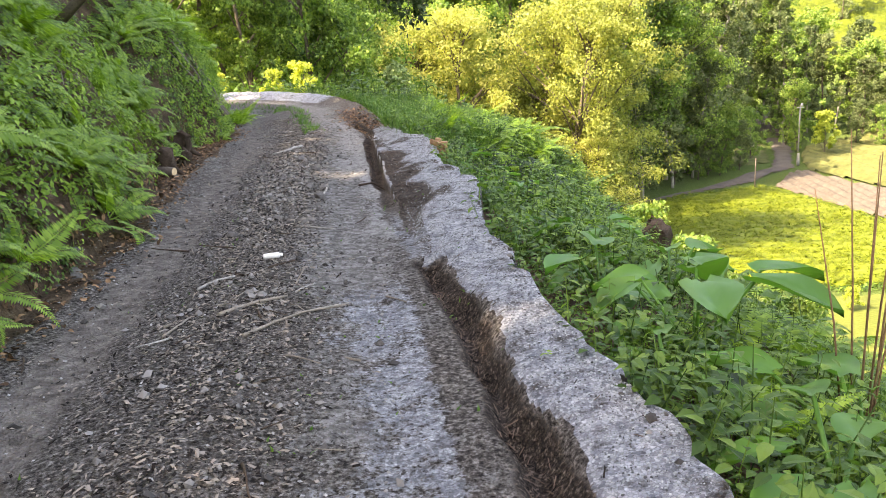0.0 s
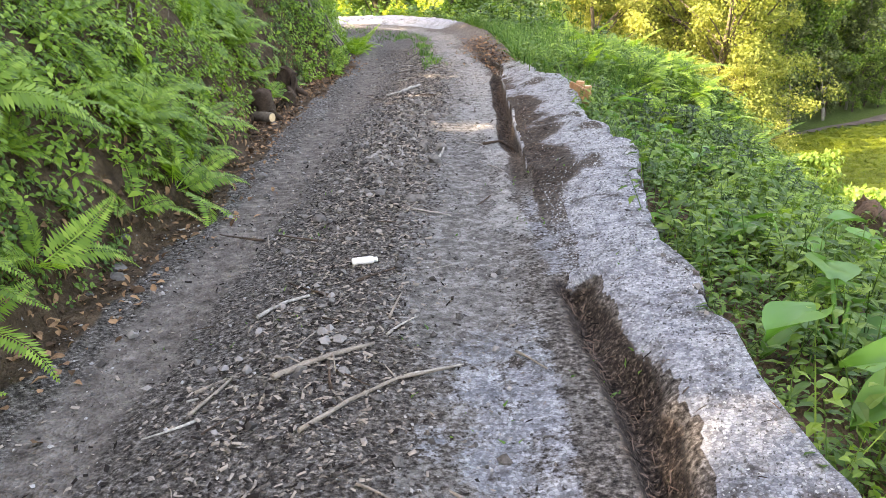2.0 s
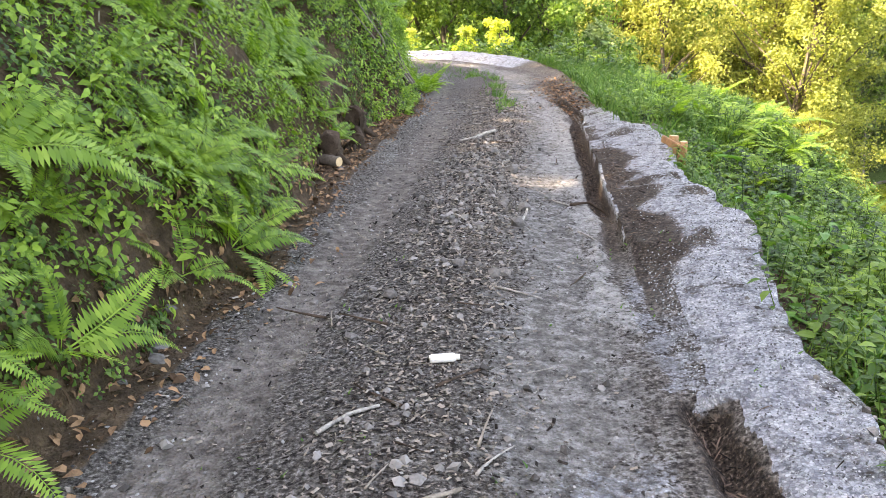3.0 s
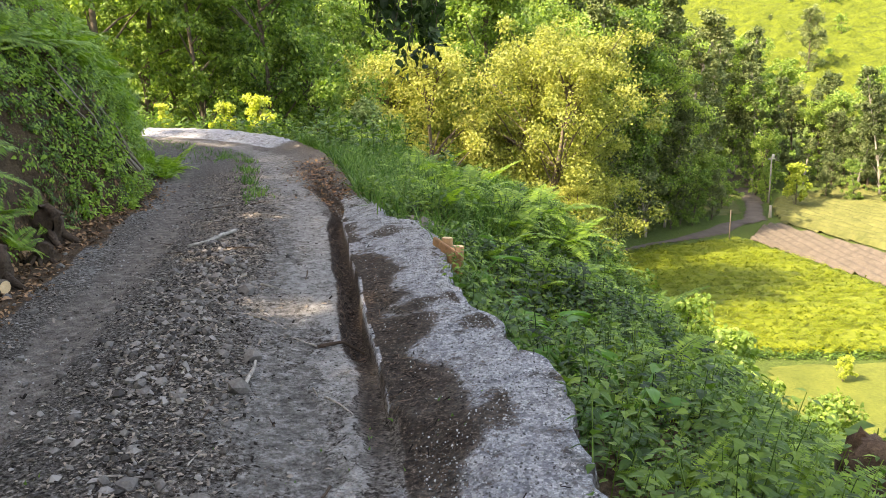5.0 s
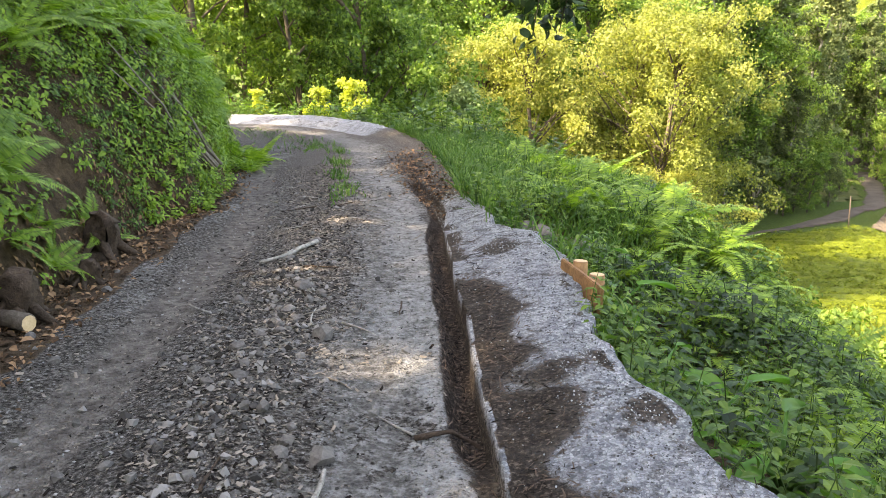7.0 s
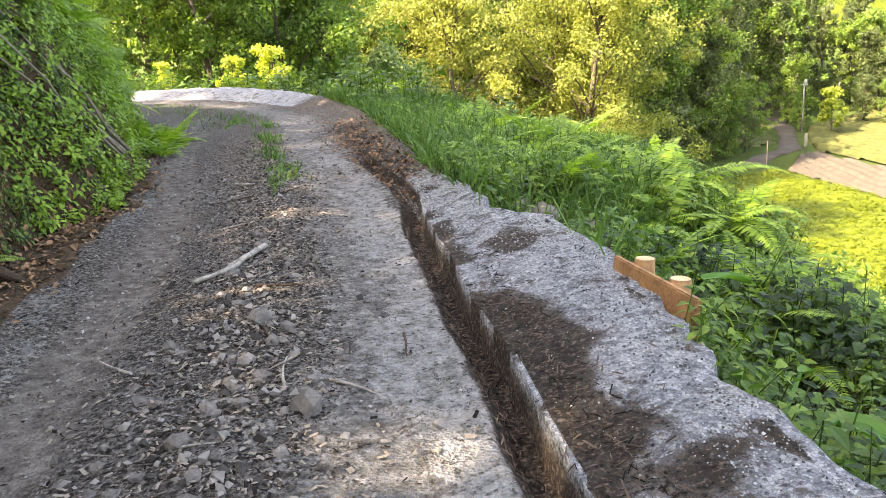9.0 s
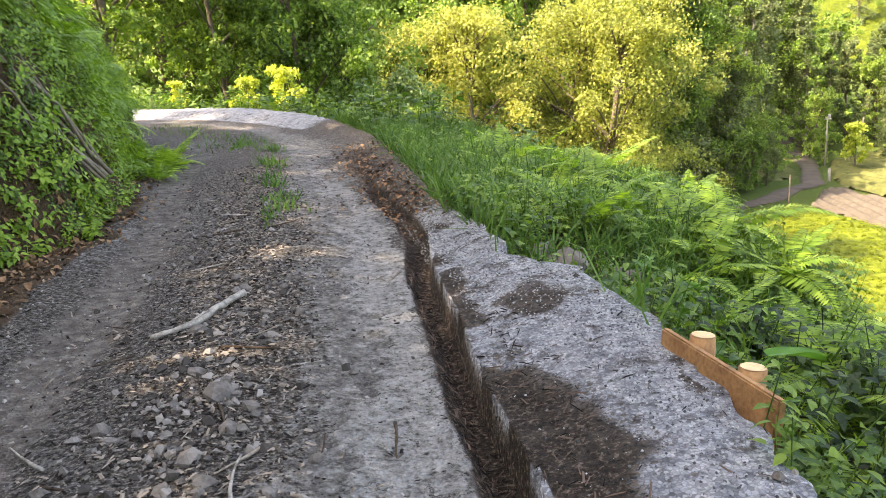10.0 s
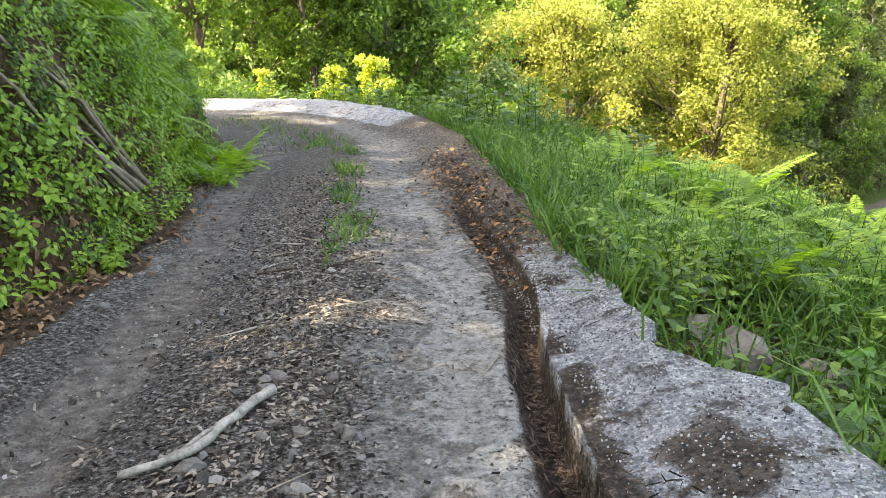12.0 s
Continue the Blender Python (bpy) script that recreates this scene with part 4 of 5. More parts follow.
def tree_model(seed, tall, crown_from, wide, leaf, count, leaf_mat, bark_mat, trunk_r, shape="round", droop=0.0, clumps=70, limb_every=4, tight=0.8):
    """Trunk mesh and crown mesh of one tree, its foot at the origin."""
    random.seed(seed)
    r = np.random.default_rng(seed)
    trunk = limb_points((0, 0, -0.3), (random.uniform(-0.06, 0.06), random.uniform(-0.06, 0.06), 1), tall * 0.92, 9, 0, 0.07)
    tubes = [tube(trunk, [trunk_r * (1 - 0.09 * k) for k in range(10)], 8, 0.3)]
    centres = []
    for k in range(clumps):
        t = random.random() ** 0.8
        h = crown_from + (1 - crown_from) * t
        if shape == "round":
            reach = wide * math.sqrt(max(0.05, 1 - (2 * t - 0.85) ** 2 / 1.4))
        elif shape == "airy":
            reach = wide * (0.55 + 0.45 * math.sin(math.pi * min(1, t * 1.05)) ** 0.6)
        elif shape == "cone":
            reach = wide * (1.05 - t) ** 0.8
        else:
            reach = wide * (1.12 - 0.75 * t) * min(1, 0.55 + 2 * t)
        reach *= random.uniform(0.25, 1.1)
        if shape == "airy":
            reach *= random.choice((0.5, 0.8, 1.0, 1.25))
        a = random.uniform(0, 6.283)
        i = min(8, int(h * 9))
        base = trunk[i]
        c = base + Vector((math.cos(a) * reach, math.sin(a) * reach, tall * (h * 0.92) - base.z + reach * random.uniform(-0.1, 0.3)))
        centres.append(c)
        if k % limb_every == 0:
            mid = base.lerp(c, 0.5) + Vector((0, 0, -0.12 * reach + 0.1))
            tubes.append(tube([base - Vector((0, 0, reach * 0.3)), mid, c], [trunk_r * 0.34, trunk_r * 0.2, trunk_r * 0.05], 5, 0.2, False))
    cen = np.array([tuple(c) for c in centres])
    own = r.integers(0, len(cen), count)
    spread = wide * tight * (0.10 + 0.20 * r.random(len(cen)) ** 1.5)[own]
    off = r.normal(0, 1, (count, 3))
    off = off / np.maximum(np.linalg.norm(off, axis=1, keepdims=True), 0.3) * (r.random(count) ** 0.5)[:, None] * 1.25
    off[:, 2] *= 0.7
    places = cen[own] + off * spread[:, None]
    places[:, 2] -= droop * r.random(count) * spread
    up = off * 0.5 + np.array([0, 0, 0.55]) + r.normal(0, 0.5, (count, 3))
    turns = frames_for(up, r.uniform(0, 6.28, count), leaf * r.uniform(0.6, 1.3, count))
    crown = strewn("crown", TREE_LEAF_V, TREE_LEAF_F, turns, places, leaf_mat)
    bm = merged(tubes)
    me = bpy.data.meshes.new("trunk")
    bm.to_mesh(me)
    bm.free()
    me.materials.append(bark_mat)
    return me, crown


MODELS = {
    "dark": [tree_model(s, 13, 0.12, 3.4, 0.20, 15000, M_TREE_DARK, M_BARK, 0.19, "airy", 0.2, 100) for s in (1, 2, 3)],
    "mid": [tree_model(s, 12, 0.10, 3.0, 0.195, 14000, M_TREE_MID, M_BARK, 0.16, "airy", 0.2, 100) for s in (4, 5)],
    "tall": [tree_model(s, 22, 0.10, 5.0, 0.28, 24000, m, M_BARK, 0.28, "airy", 0.2, 170, 4, 1.0) for s, m in ((21, M_TREE_DARK), (22, M_TREE_MID))],
    "far": [tree_model(s, 12, 0.06, 3.0, 0.27, 8000, m, M_BARK, 0.16, "airy", 0.2, 90) for s, m in ((31, M_TREE_MID), (32, M_TREE_GREY), (33, M_TREE_DARK))],
    "far_slim": [tree_model(s, 19, 0.08, 2.6, 0.29, 8500, M_TREE_GREY, M_PALE_BARK, 0.17, "tall", 0.6, 110) for s in (34, 35)],
    "pale": [tree_model(6, 11, 0.05, 2.7, 0.17, 16000, M_TREE_PALE, M_PALE_BARK, 0.13, "cone")],
    "yellow": [tree_model(s, 17, 0.06, 4.4, 0.17, 34000, M_TREE_YELLOW, M_BARK, 0.22, "airy", 0.5, 170, 3, 0.95) for s in (7, 8, 14)],
    "slim": [tree_model(s, 19, 0.10, 2.6, 0.23, 15000, M_TREE_GREY, M_PALE_BARK, 0.17, "tall", 0.7, 150) for s in (9, 10)],
    "bush": [tree_model(s, 2.6, 0.05, 1.3, 0.16, 2200, M_TREE_MID, M_BARK, 0.05, "round", 0, 30) for s in (11, 12)],
    "yellow_bush": [tree_model(13, 2.2, 0.1, 0.8, 0.11, 1900, M_SAPLING, M_BARK, 0.03, "tall", 0, 22)],
}
TREE_LABELS = {
    "far": ("green broadleaf tree across the valley", "tree", "valley trees"),
    "far_slim": ("tall grey-green tree across the valley", "tree", "valley trees"),
    "tall": ("very tall green forest tree with layered crown", "tree", "forest trees"),
    "dark": ("tall dark green broadleaf tree in the forest", "tree", "forest trees"),
    "mid": ("green broadleaf tree with open leafy crown", "tree", "forest trees"),
    "pale": ("pale silvery green tree catching the sunlight", "tree", "pale trees"),
    "yellow": ("sunlit yellow-green tree with spreading crooked limbs", "tree", "yellow trees"),
    "slim": ("tall slender grey-green tree with pale trunk", "tree", "slender trees"),
    "bush": ("rounded leafy green bush", "bush", "bushes"),
    "yellow_bush": ("small bright yellow-green leafy sapling", "sapling", "saplings"),
}
tree_turn = [0]


def plant_tree(kind, x, y, size=1.0, sink=0.1, wide=1.0):
    tree_turn[0] += 1
    trunk, crown = MODELS[kind][tree_turn[0] % len(MODELS[kind])]
    label, category, group = TREE_LABELS[kind]
    root = new("bush" if category != "tree" else "tree")
    root.matrix_world = pose(x, y, on_ground(x, y) - sink, 0, 0, tree_turn[0] * 77 % 360) @ Matrix.Diagonal((size * wide, size * wide, size, 1))
    tagged(root, label, category, group)
    part("trunk", trunk, None, root)
    part("crown", crown, None, root)
    return root


def polar(az, dist):
    return 0.4 + dist * math.sin(radians(az)), 2.8 + dist * math.cos(radians(az))


# forest behind the bend
random.seed(21)
for az, dist, kind, size in ((-13, 36, "dark", 1.0), (-10.5, 40, "mid", 1.0), (-8.5, 46, "dark", 1.1), (-6.5, 38, "mid", 0.95), (-4.5, 44, "dark", 1.0), (-2.5, 39, "dark", 1.05),
                             (-0.5, 45, "mid", 1.1), (1.0, 38, "dark", 0.95), (2.6, 44, "dark", 1.1), (4.0, 37, "pale", 1.0), (5.6, 42, "pale", 1.05), (7.6, 64, "tall", 0.85),
                             (-15, 48, "mid", 1.2), (-11, 55, "dark", 1.3), (-6, 56, "dark", 1.3), (-1.5, 58, "tall", 0.80), (3, 58, "tall", 0.85), (7, 62, "tall", 0.91), (11, 75, "tall", 0.85), (-18, 44, "dark", 1.1),
                             (-22, 40, "mid", 1.0), (15, 70, "tall", 0.99), (18, 76, "tall", 1.08), (9.5, 66, "tall", 1.08), (12.2, 68, "tall", 1.14), (20.8, 84, "tall", 1.08), (23, 90, "tall", 1.02), (5, 66, "tall", 1.08), (0.5, 68, "tall", 1.08), (-4, 66, "tall", 1.08), (-8.5, 62, "tall", 0.97), (-2, 78, "tall", 1.25), (3.4, 80, "tall", 1.3), (8.2, 82, "tall", 1.3), (12.5, 86, "tall", 1.3), (16.5, 90, "tall", 1.3)):
    plant_tree(kind, *polar(az, dist), size)
for az, dist, size in ((6.8, 54, 1.1), (9.6, 52, 1.15), (12.3, 56, 1.22), (15.0, 53, 1.15), (17.4, 56, 1.18), (11.0, 47, 0.62), (14.0, 46, 0.55), (18.6, 52, 0.6)):
    plant_tree("yellow", *polar(az, dist), size)
for az, dist, size in ((20.4, 80, 1.35), (21.3, 86, 1.4), (22.4, 89, 1.4), (23.6, 94, 1.35), (19.6, 84, 1.4), (21.9, 98, 1.5), (24.8, 100, 1.3), (23.0, 84, 0.8), (21.0, 78, 0.7), (24.2, 90, 0.7)):
    plant_tree("slim", *polar(az, dist), size, 0.1, 1.2)
# trees across the valley
for az, dist, kind, size in ((25.4, 108, "far_slim", 1.2), (25.9, 118, "far_slim", 1.25), (26.6, 128, "far_slim", 1.3), (27.4, 130, "far_slim", 1.25), (28.2, 132, "far_slim", 1.2), (29.0, 130, "far_slim", 1.05), (29.6, 122, "far_slim", 1.0), (30.3, 124, "far", 1.35),
                             (31.0, 128, "far_slim", 0.85), (31.8, 132, "far", 1.15), (32.6, 128, "far_slim", 0.75), (33.4, 130, "far", 1.0), (34.2, 126, "far", 0.95), (34.9, 132, "far", 1.1), (35.6, 124, "far_slim", 0.75), (36.3, 128, "far", 1.15),
                             (37.0, 122, "far_slim", 0.95), (37.8, 126, "far", 1.3), (38.6, 122, "far_slim", 1.0), (39.4, 126, "far", 1.3), (40.4, 122, "far_slim", 1.0), (41.5, 124, "far", 1.3), (43, 122, "far", 1.2), (45, 120, "far", 1.3), (47.5, 118, "far", 1.3),
                             (25.9, 96, "far", 0.6), (29.8, 118, "far", 0.8), (25.2, 92, "far", 0.6),
                             (24, 112, "tall", 1.08), (22.5, 116, "tall", 1.14), (26.5, 130, "tall", 1.02), (28.8, 138, "tall", 0.91), (30.6, 142, "far", 1.3), (33.8, 142, "far", 1.1), (36, 142, "far", 1.2), (38.4, 140, "far", 1.3), (41, 140, "far", 1.3)):
    plant_tree(kind, *polar(az, dist), size)
for az, dist, kind, size in ((21.4, 84, "far", 0.55), (22.3, 90, "far", 0.7), (23.1, 86, "far", 0.5), (23.9, 92, "far", 0.75), (24.6, 89, "far", 0.6), (25.3, 95, "far", 0.7), (26.0, 92, "far", 0.55), (26.6, 98, "far", 0.7), (27.2, 96, "far", 0.5), (27.8, 104, "far", 0.6),
                             (30.6, 112, "far", 0.4), (34.0, 116, "far", 0.55), (35.6, 115, "far", 0.5), (37.5, 114, "far", 0.55), (39.5, 112, "far", 0.5)):
    plant_tree(kind, *polar(az, dist), size)
plant_tree("yellow_bush", *polar(32.3, 108), 3.0)
plant_tree("yellow_bush", 27.5, 40.0, 0.9)
for az, dist, kind, size in ((32.3, 187, "far", 1.25), (34.1, 217, "far", 0.55), (33.3, 246, "far", 0.8), (31.2, 250, "far", 0.5), (33.5, 196, "far", 0.35), (39, 210, "far", 1.0), (30.0, 232, "far", 0.3), (36.5, 262, "far", 0.5)):
    plant_tree(kind, *polar(az, dist), size)
# hillside above the bank: mostly unseen trees, added and sized to shade the road
for x, y, kind, size in ((-6.5, 1.5, "mid", 0.8), (-9.6, 3.6, "dark", 0.9), (-6.2, 9.2, "mid", 0.55), (-6.6, 14.6, "mid", 0.385), (-10, 17, "mid", 0.9), (-7.5, 19.5, "dark", 0.75), (-5.6, 4.4, "dark", 0.56),
                         (-12, 10.4, "mid", 0.38), (-8.3, 7.6, "mid", 0.527), (-8, 0.2, "mid", 0.7), (-9.5, 1.2, "dark", 0.85), (-8.4, 11.3, "mid", 0.375), (-15, 1, "dark", 1.0), (-15, 15, "dark", 1.0), (-12.5, 21, "mid", 0.8), (-9, -3, "dark", 0.9), (-6, -6, "mid", 0.9), (-14, -5, "dark", 1.0), (-6.4, 6.3, "mid", 0.54), (-7.4, 10.4, "dark", 0.52), (-6.9, 12.6, "mid", 0.56)):
    plant_tree(kind, x, y, size, 0.2)
# bushes by the bend
for x, y, kind, size in ((-2.2, 29.5, "yellow_bush", 0.8), (-1.0, 28.6, "yellow_bush", 1.0), (-4.2, 31.0, "yellow_bush", 0.6), (0.6, 27.6, "bush", 0.5), (1.9, 26.0, "bush", 0.6), (3.2, 24.2, "bush", 0.55), (-6.5, 32.5, "bush", 0.7),
                         (2.7, 29.5, "yellow_bush", 1.0), (4.6, 26.6, "bush", 0.9), (6.4, 23.5, "bush", 0.9), (5.2, 31, "bush", 1.3), (8, 28, "bush", 1.2)):
    plant_tree(kind, x, y, size, 0.05)
for x, y, size in ((7.5, 11, 0.6), (6.2, 14.5, 0.6), (5.0, 17.5, 0.55), (8.5, 17, 0.8), (10, 8, 0.8), (11, 13, 0.9), (13, 20, 1.1), (16, 26, 1.2), (14, 33, 1.3), (19, 36, 1.2), (20, 30, 1.0), (9, 33, 1.3), (12, 40, 1.4), (17, 44, 1.3)):
    plant_tree("bush", x, y, size, 0.05)


# ---------------------------------------------------------------- valley fields
def inside(px, py, poly):
    hit = np.zeros(px.shape, bool)
    for (ax, ay), (bx, by) in zip(poly, poly[1:] + poly[:1]):
        if ay != by:
            hit ^= ((ay > py) != (by > py)) & (px < (bx - ax) * (py - ay) / (by - ay) + ax)
    return hit


def field(name, label, category, poly, cell, lift, relief, mat, kind="stuff", skirt=0.0):
    """A crop or track laid over the ground inside a plan outline, its rim turned down into the soil."""
    px, py = [p[0] for p in poly], [p[1] for p in poly]
    xs, ys = np.arange(min(px) - cell, max(px) + 2 * cell, cell), np.arange(min(py) - cell, max(py) + 2 * cell, cell)
    gx, gy = np.meshgrid(xs, ys)
    ok = inside(gx + 0.6 * fbm(gx, gy, 5, 2, 3), gy + 0.6 * fbm(gx, gy, 5, 2, 4), poly)
    share = np.zeros(gx.shape)
    padded = np.pad(ok.astype(float), 2)
    for a in range(5):
        for b in range(5):
            share += padded[a:a + gx.shape[0], b:b + gx.shape[1]] / 25
    gz = height(gx, gy) + 0.02 - skirt + (lift + relief(gx, gy) - 0.02 + skirt) * step(0.45, 0.9, share)
    idx = np.arange(gx.size).reshape(gx.shape)
    full = ok[:-1, :-1] & ok[:-1, 1:] & ok[1:, 1:] & ok[1:, :-1]
    quads = np.stack([idx[:-1, :-1], idx[:-1, 1:], idx[1:, 1:], idx[1:, :-1]], -1)[full]
    me = mesh_from(name, np.stack([gx.ravel(), gy.ravel(), gz.ravel()], 1), quads, mat, True)
    return tagged(new(name, me), label, category, kind=kind)


def rows(ax, ay, pitch, amp, rough):
    return lambda x, y: amp * np.abs(np.sin((x * ax + y * ay + 0.5 * fbm(x, y, 9, 2, 5)) * math.pi / pitch)) + rough * fbm(x, y, 1.3, 3, 6)


TEA = [(25, 71), (31, 74), (41, 76.6), (42, 70), (42.3, 55), (44, 40), (34, 43), (26, 44.5), (23, 55)]
field("tea_field", "bright yellow-green tea bushes in a valley field", "tea field", TEA, 0.35, 0.22, rows(0.3, 0.95, 1.5, 0.16, 0.2), M_TEA, skirt=0.25)
field("meadow", "pale green mown meadow below the tea terrace", "meadow", [(25, 43.3), (34, 42), (46, 38.6), (62, 30), (62, 5), (26, 12), (20, 34)], 0.45, 0.10, rows(0.4, 0.9, 2.5, 0.05, 0.10), M_MEADOW)
field("ploughed_field", "brown ploughed field with furrows", "field", [(42.6, 77), (49.5, 85), (51, 64), (54, 50), (57, 38), (45.2, 38), (42.9, 55), (42.6, 70)], 0.2, 0.08, rows(0.98, -0.21, 1.1, 0.34, 0.12), M_TILLED)
field("terraced_crop", "pale green terraced crop field", "field", [(50.3, 85), (59, 101), (75, 109), (92, 96), (84, 60), (66, 36), (57.8, 38), (54.8, 50), (51.8, 64)], 0.3, 0.05, rows(1.0, 0.05, 1.5, 0.55, 0.25), M_TERRACE)
field("dirt_track", "pale dirt track crossing the valley", "track", [(20, 68.5), (20, 70.2), (25.5, 73.2), (36, 79.4), (48, 88.2), (54.2, 99), (63, 122), (66.5, 122), (57, 99), (50.6, 87.2), (42, 80.2), (30, 74.3)], 0.4, 0.16, rows(0.9, 0.3, 3, 0.03, 0.08), M_DIRT, "structure")
field("clearing", "sunlit grass clearing beside the valley track", "meadow", [(44, 90), (50, 91), (56, 104), (63, 124), (54, 124), (46, 108)], 0.6, 0.15, rows(0.9, 0.3, 3, 0.1, 0.4), M_TERRACE)
field("tea_hillside", "yellow-green tea rows on the far hillside", "tea field", [(62, 160), (95, 128), (200, 110), (280, 200), (230, 340), (90, 340), (62, 230)], 0.9, 0.5, rows(0.56, 0.83, 5.0, 1.9, 1.3), M_TEA_HILL)


def tea_bushes(name, label, n, poly, size, lift, mat, seed):
    r = np.random.default_rng(seed)
    px, py = np.array(poly).T
    x, y = r.uniform(px.min(), px.max(), n * 3), r.uniform(py.min(), py.max(), n * 3)
    ok = inside(x, y, poly)
    x, y = x[ok][:n], y[ok][:n]
    v, f = sprig(5, 6, 0.8, 0.55, True)
    up = np.array([0, 0, 1.0]) + r.normal(0, 0.3, (len(x), 3))
    me = strewn(name, v, f, frames_for(up, r.uniform(0, 6.28, len(x)), r.uniform(*size, len(x))), np.stack([x, y, height(x, y) + lift], 1), mat)
    tagged(new(name, me), label, "tea bushes", kind="stuff")


tea_bushes("tea_bushes", "fresh yellow-green shoots of the valley tea bushes", 9000, TEA, (0.25, 0.5), 0.2, M_TEA, 3)
tea_bushes("tea_hedge", "dark leafy edge of the tea terrace", 1500, [(23.5, 46), (34, 43.9), (47, 40.6), (47, 39.2), (34, 42.4), (23.5, 44.4)], (0.4, 0.7), -0.25, M_HERB_R, 4)

# ---------------------------------------------------------------- poles and posts in the valley
def pole(name, label, x, y, tall, radius, mat, arm=False):
    root = new(name)
    root.matrix_world = pose(x, y, on_ground(x, y))
    tagged(root, label, "pole")
    part("shaft", tube([(0, 0, -0.2), (0, 0, tall * 0.5), (0, 0, tall)], [radius, radius * 0.9, radius * 0.75], 8), mat, root)
    if arm:
        part("cross_arm", tube([(-0.45, 0, tall - 0.3), (0.45, 0, tall - 0.3)], [0.06, 0.06], 6), M_CONCRETE, root)
        part("lamp_box", tube([(0.2, 0, tall - 0.15), (0.2, 0, tall + 0.25)], [0.16, 0.16], 6), M_CONCRETE, root)


pole("utility_pole", "grey utility pole beside the valley track", 57.2, 98.6, 5.9, 0.11, M_PALE_BARK, True)
pole("fence_post", "weathered grey post at the field edge", 40, 76, 3.2, 0.07, M_BARK)
pole("fence_post", "weathered grey post at the field edge", 27, 72.6, 2.6, 0.07, M_BARK)
pole("marker_post", "short pale post beside the valley track", 51.5, 88.5, 1.4, 0.2, M_PALE_BARK)


# ---------------------------------------------------------------- stumps, boards, sticks and stones
def twig(name, label, pts, r0, r1, mat, category="stick", group="", lift=0.0, sides=6, forks=()):
    """A stick lying along plan points (x, y, height over the ground)."""
    world_pts = [Vector((x, y, on_ground(x, y) + h + lift)) for x, y, h in pts]
    base = world_pts[0].copy()
    root = new(name)
    root.location = base
    fine = []
    for a, b in zip(world_pts, world_pts[1:]):
        for k in range(4):
            p = a.lerp(b, k / 4) - base
            fine.append(p + Vector((noise.noise(p * 9), noise.noise(p * 9 + Vector((5, 0, 0))), 0)) * r0 * 0.8)
    fine.append(world_pts[-1] - base)
    n = len(fine) - 1
    tagged(root, label, category, group)
    part("stem", tube(fine, [r0 + (r1 - r0) * k / n for k in range(n + 1)], sides, 0.5), mat, root)
    for at, dx, dy in forks:
        p = fine[int(at * n)]
        part("side_twig", tube([p, p + Vector((dx * 0.5, dy * 0.5, 0.02)), p + Vector((dx, dy, 0.0))], [r1 * 0.6, r1 * 0.5, r1 * 0.3], 5, 0.3), mat, root)
    return root


twig("fallen_branch", "pale weathered branch lying across the road", [(-0.70, 9.95, 0.02), (-0.58, 9.98, 0.022), (-0.49, 10.06, 0.028), (-0.43, 10.2, 0.032), (-0.39, 10.38, 0.03), (-0.33, 10.5, 0.03)], 0.013, 0.019, M_PALE_WOOD, "branch", forks=((0.3, 0.12, 0.22),))
twig("stick", "thin forked dry stick on the road", [(-0.25, 2.35, 0.012), (-0.12, 2.55, 0.012), (0.03, 2.72, 0.015), (0.24, 2.85, 0.012)], 0.009, 0.005, M_TWIG, "stick", "road sticks", forks=((0.7, -0.1, 0.15),))
twig("stick", "short dry stick on the road", [(-0.66, 2.5, 0.012), (-0.58, 2.75, 0.012)], 0.008, 0.005, M_TWIG, "stick", "road sticks")
twig("stick", "pale bent stick on the road", [(-0.63, 3.35, 0.012), (-0.55, 3.48, 0.014), (-0.44, 3.56, 0.012)], 0.010, 0.007, M_PALE_WOOD, "stick", "road sticks")
twig("stick", "dry stick with broken side twigs", [(-0.42, 2.72, 0.015), (-0.22, 2.88, 0.02), (-0.08, 3.0, 0.012)], 0.013, 0.007, M_TWIG, "stick", "road sticks", forks=((0.5, 0.03, -0.14), (0.3, -0.12, 0.06)))
twig("stick", "upright pale stick leaning on a stone", [(0.05, 6.35, 0.015), (0.085, 6.6, 0.05)], 0.012, 0.008, M_PALE_WOOD, "stick", "road sticks")
twig("stick", "dark stick lying in the drain", [(0.40, 6.93, 0.015), (0.55, 6.95, 0.03), (0.66, 6.97, 0.04)], 0.012, 0.008, M_ROT, "stick", "road sticks")

STICK_MESHES = []
random.seed(33)
for k in range(6):
    pts = limb_points((0, 0, 0), (1, 0, 0), 1.0, 5, 0, 0.12)
    pts = [Vector((p.x, p.y, abs(p.z) * 0.15)) for p in pts]
    bm = tube(pts, [0.028 - 0.003 * i for i in range(6)], 5, 0.4)
    me = bpy.data.meshes.new("stick")
    bm.to_mesh(me)
    bm.free()
    me.materials.append((M_TWIG, M_ROT, M_PALE_WOOD)[k % 3])
    STICK_MESHES.append(me)
for k in range(110):
    x, y = random.gauss(-0.35, 0.42), random.uniform(0.2, 14)
    x = max(-1.5, min(1.2, x))
    ob = new("stick", STICK_MESHES[k % 6])
    ln = random.uniform(0.08, 0.30)
    ob.matrix_world = pose(x, y, on_ground(x, y) + 0.008, 0, random.uniform(-5, 5), random.uniform(0, 360)) @ Matrix.Scale(ln, 4)
    tagged(ob, ("small dry twig lying on the road", "dark broken twig lying on the road", "pale twig lying on the road")[k % 3], "twig", "road twigs")


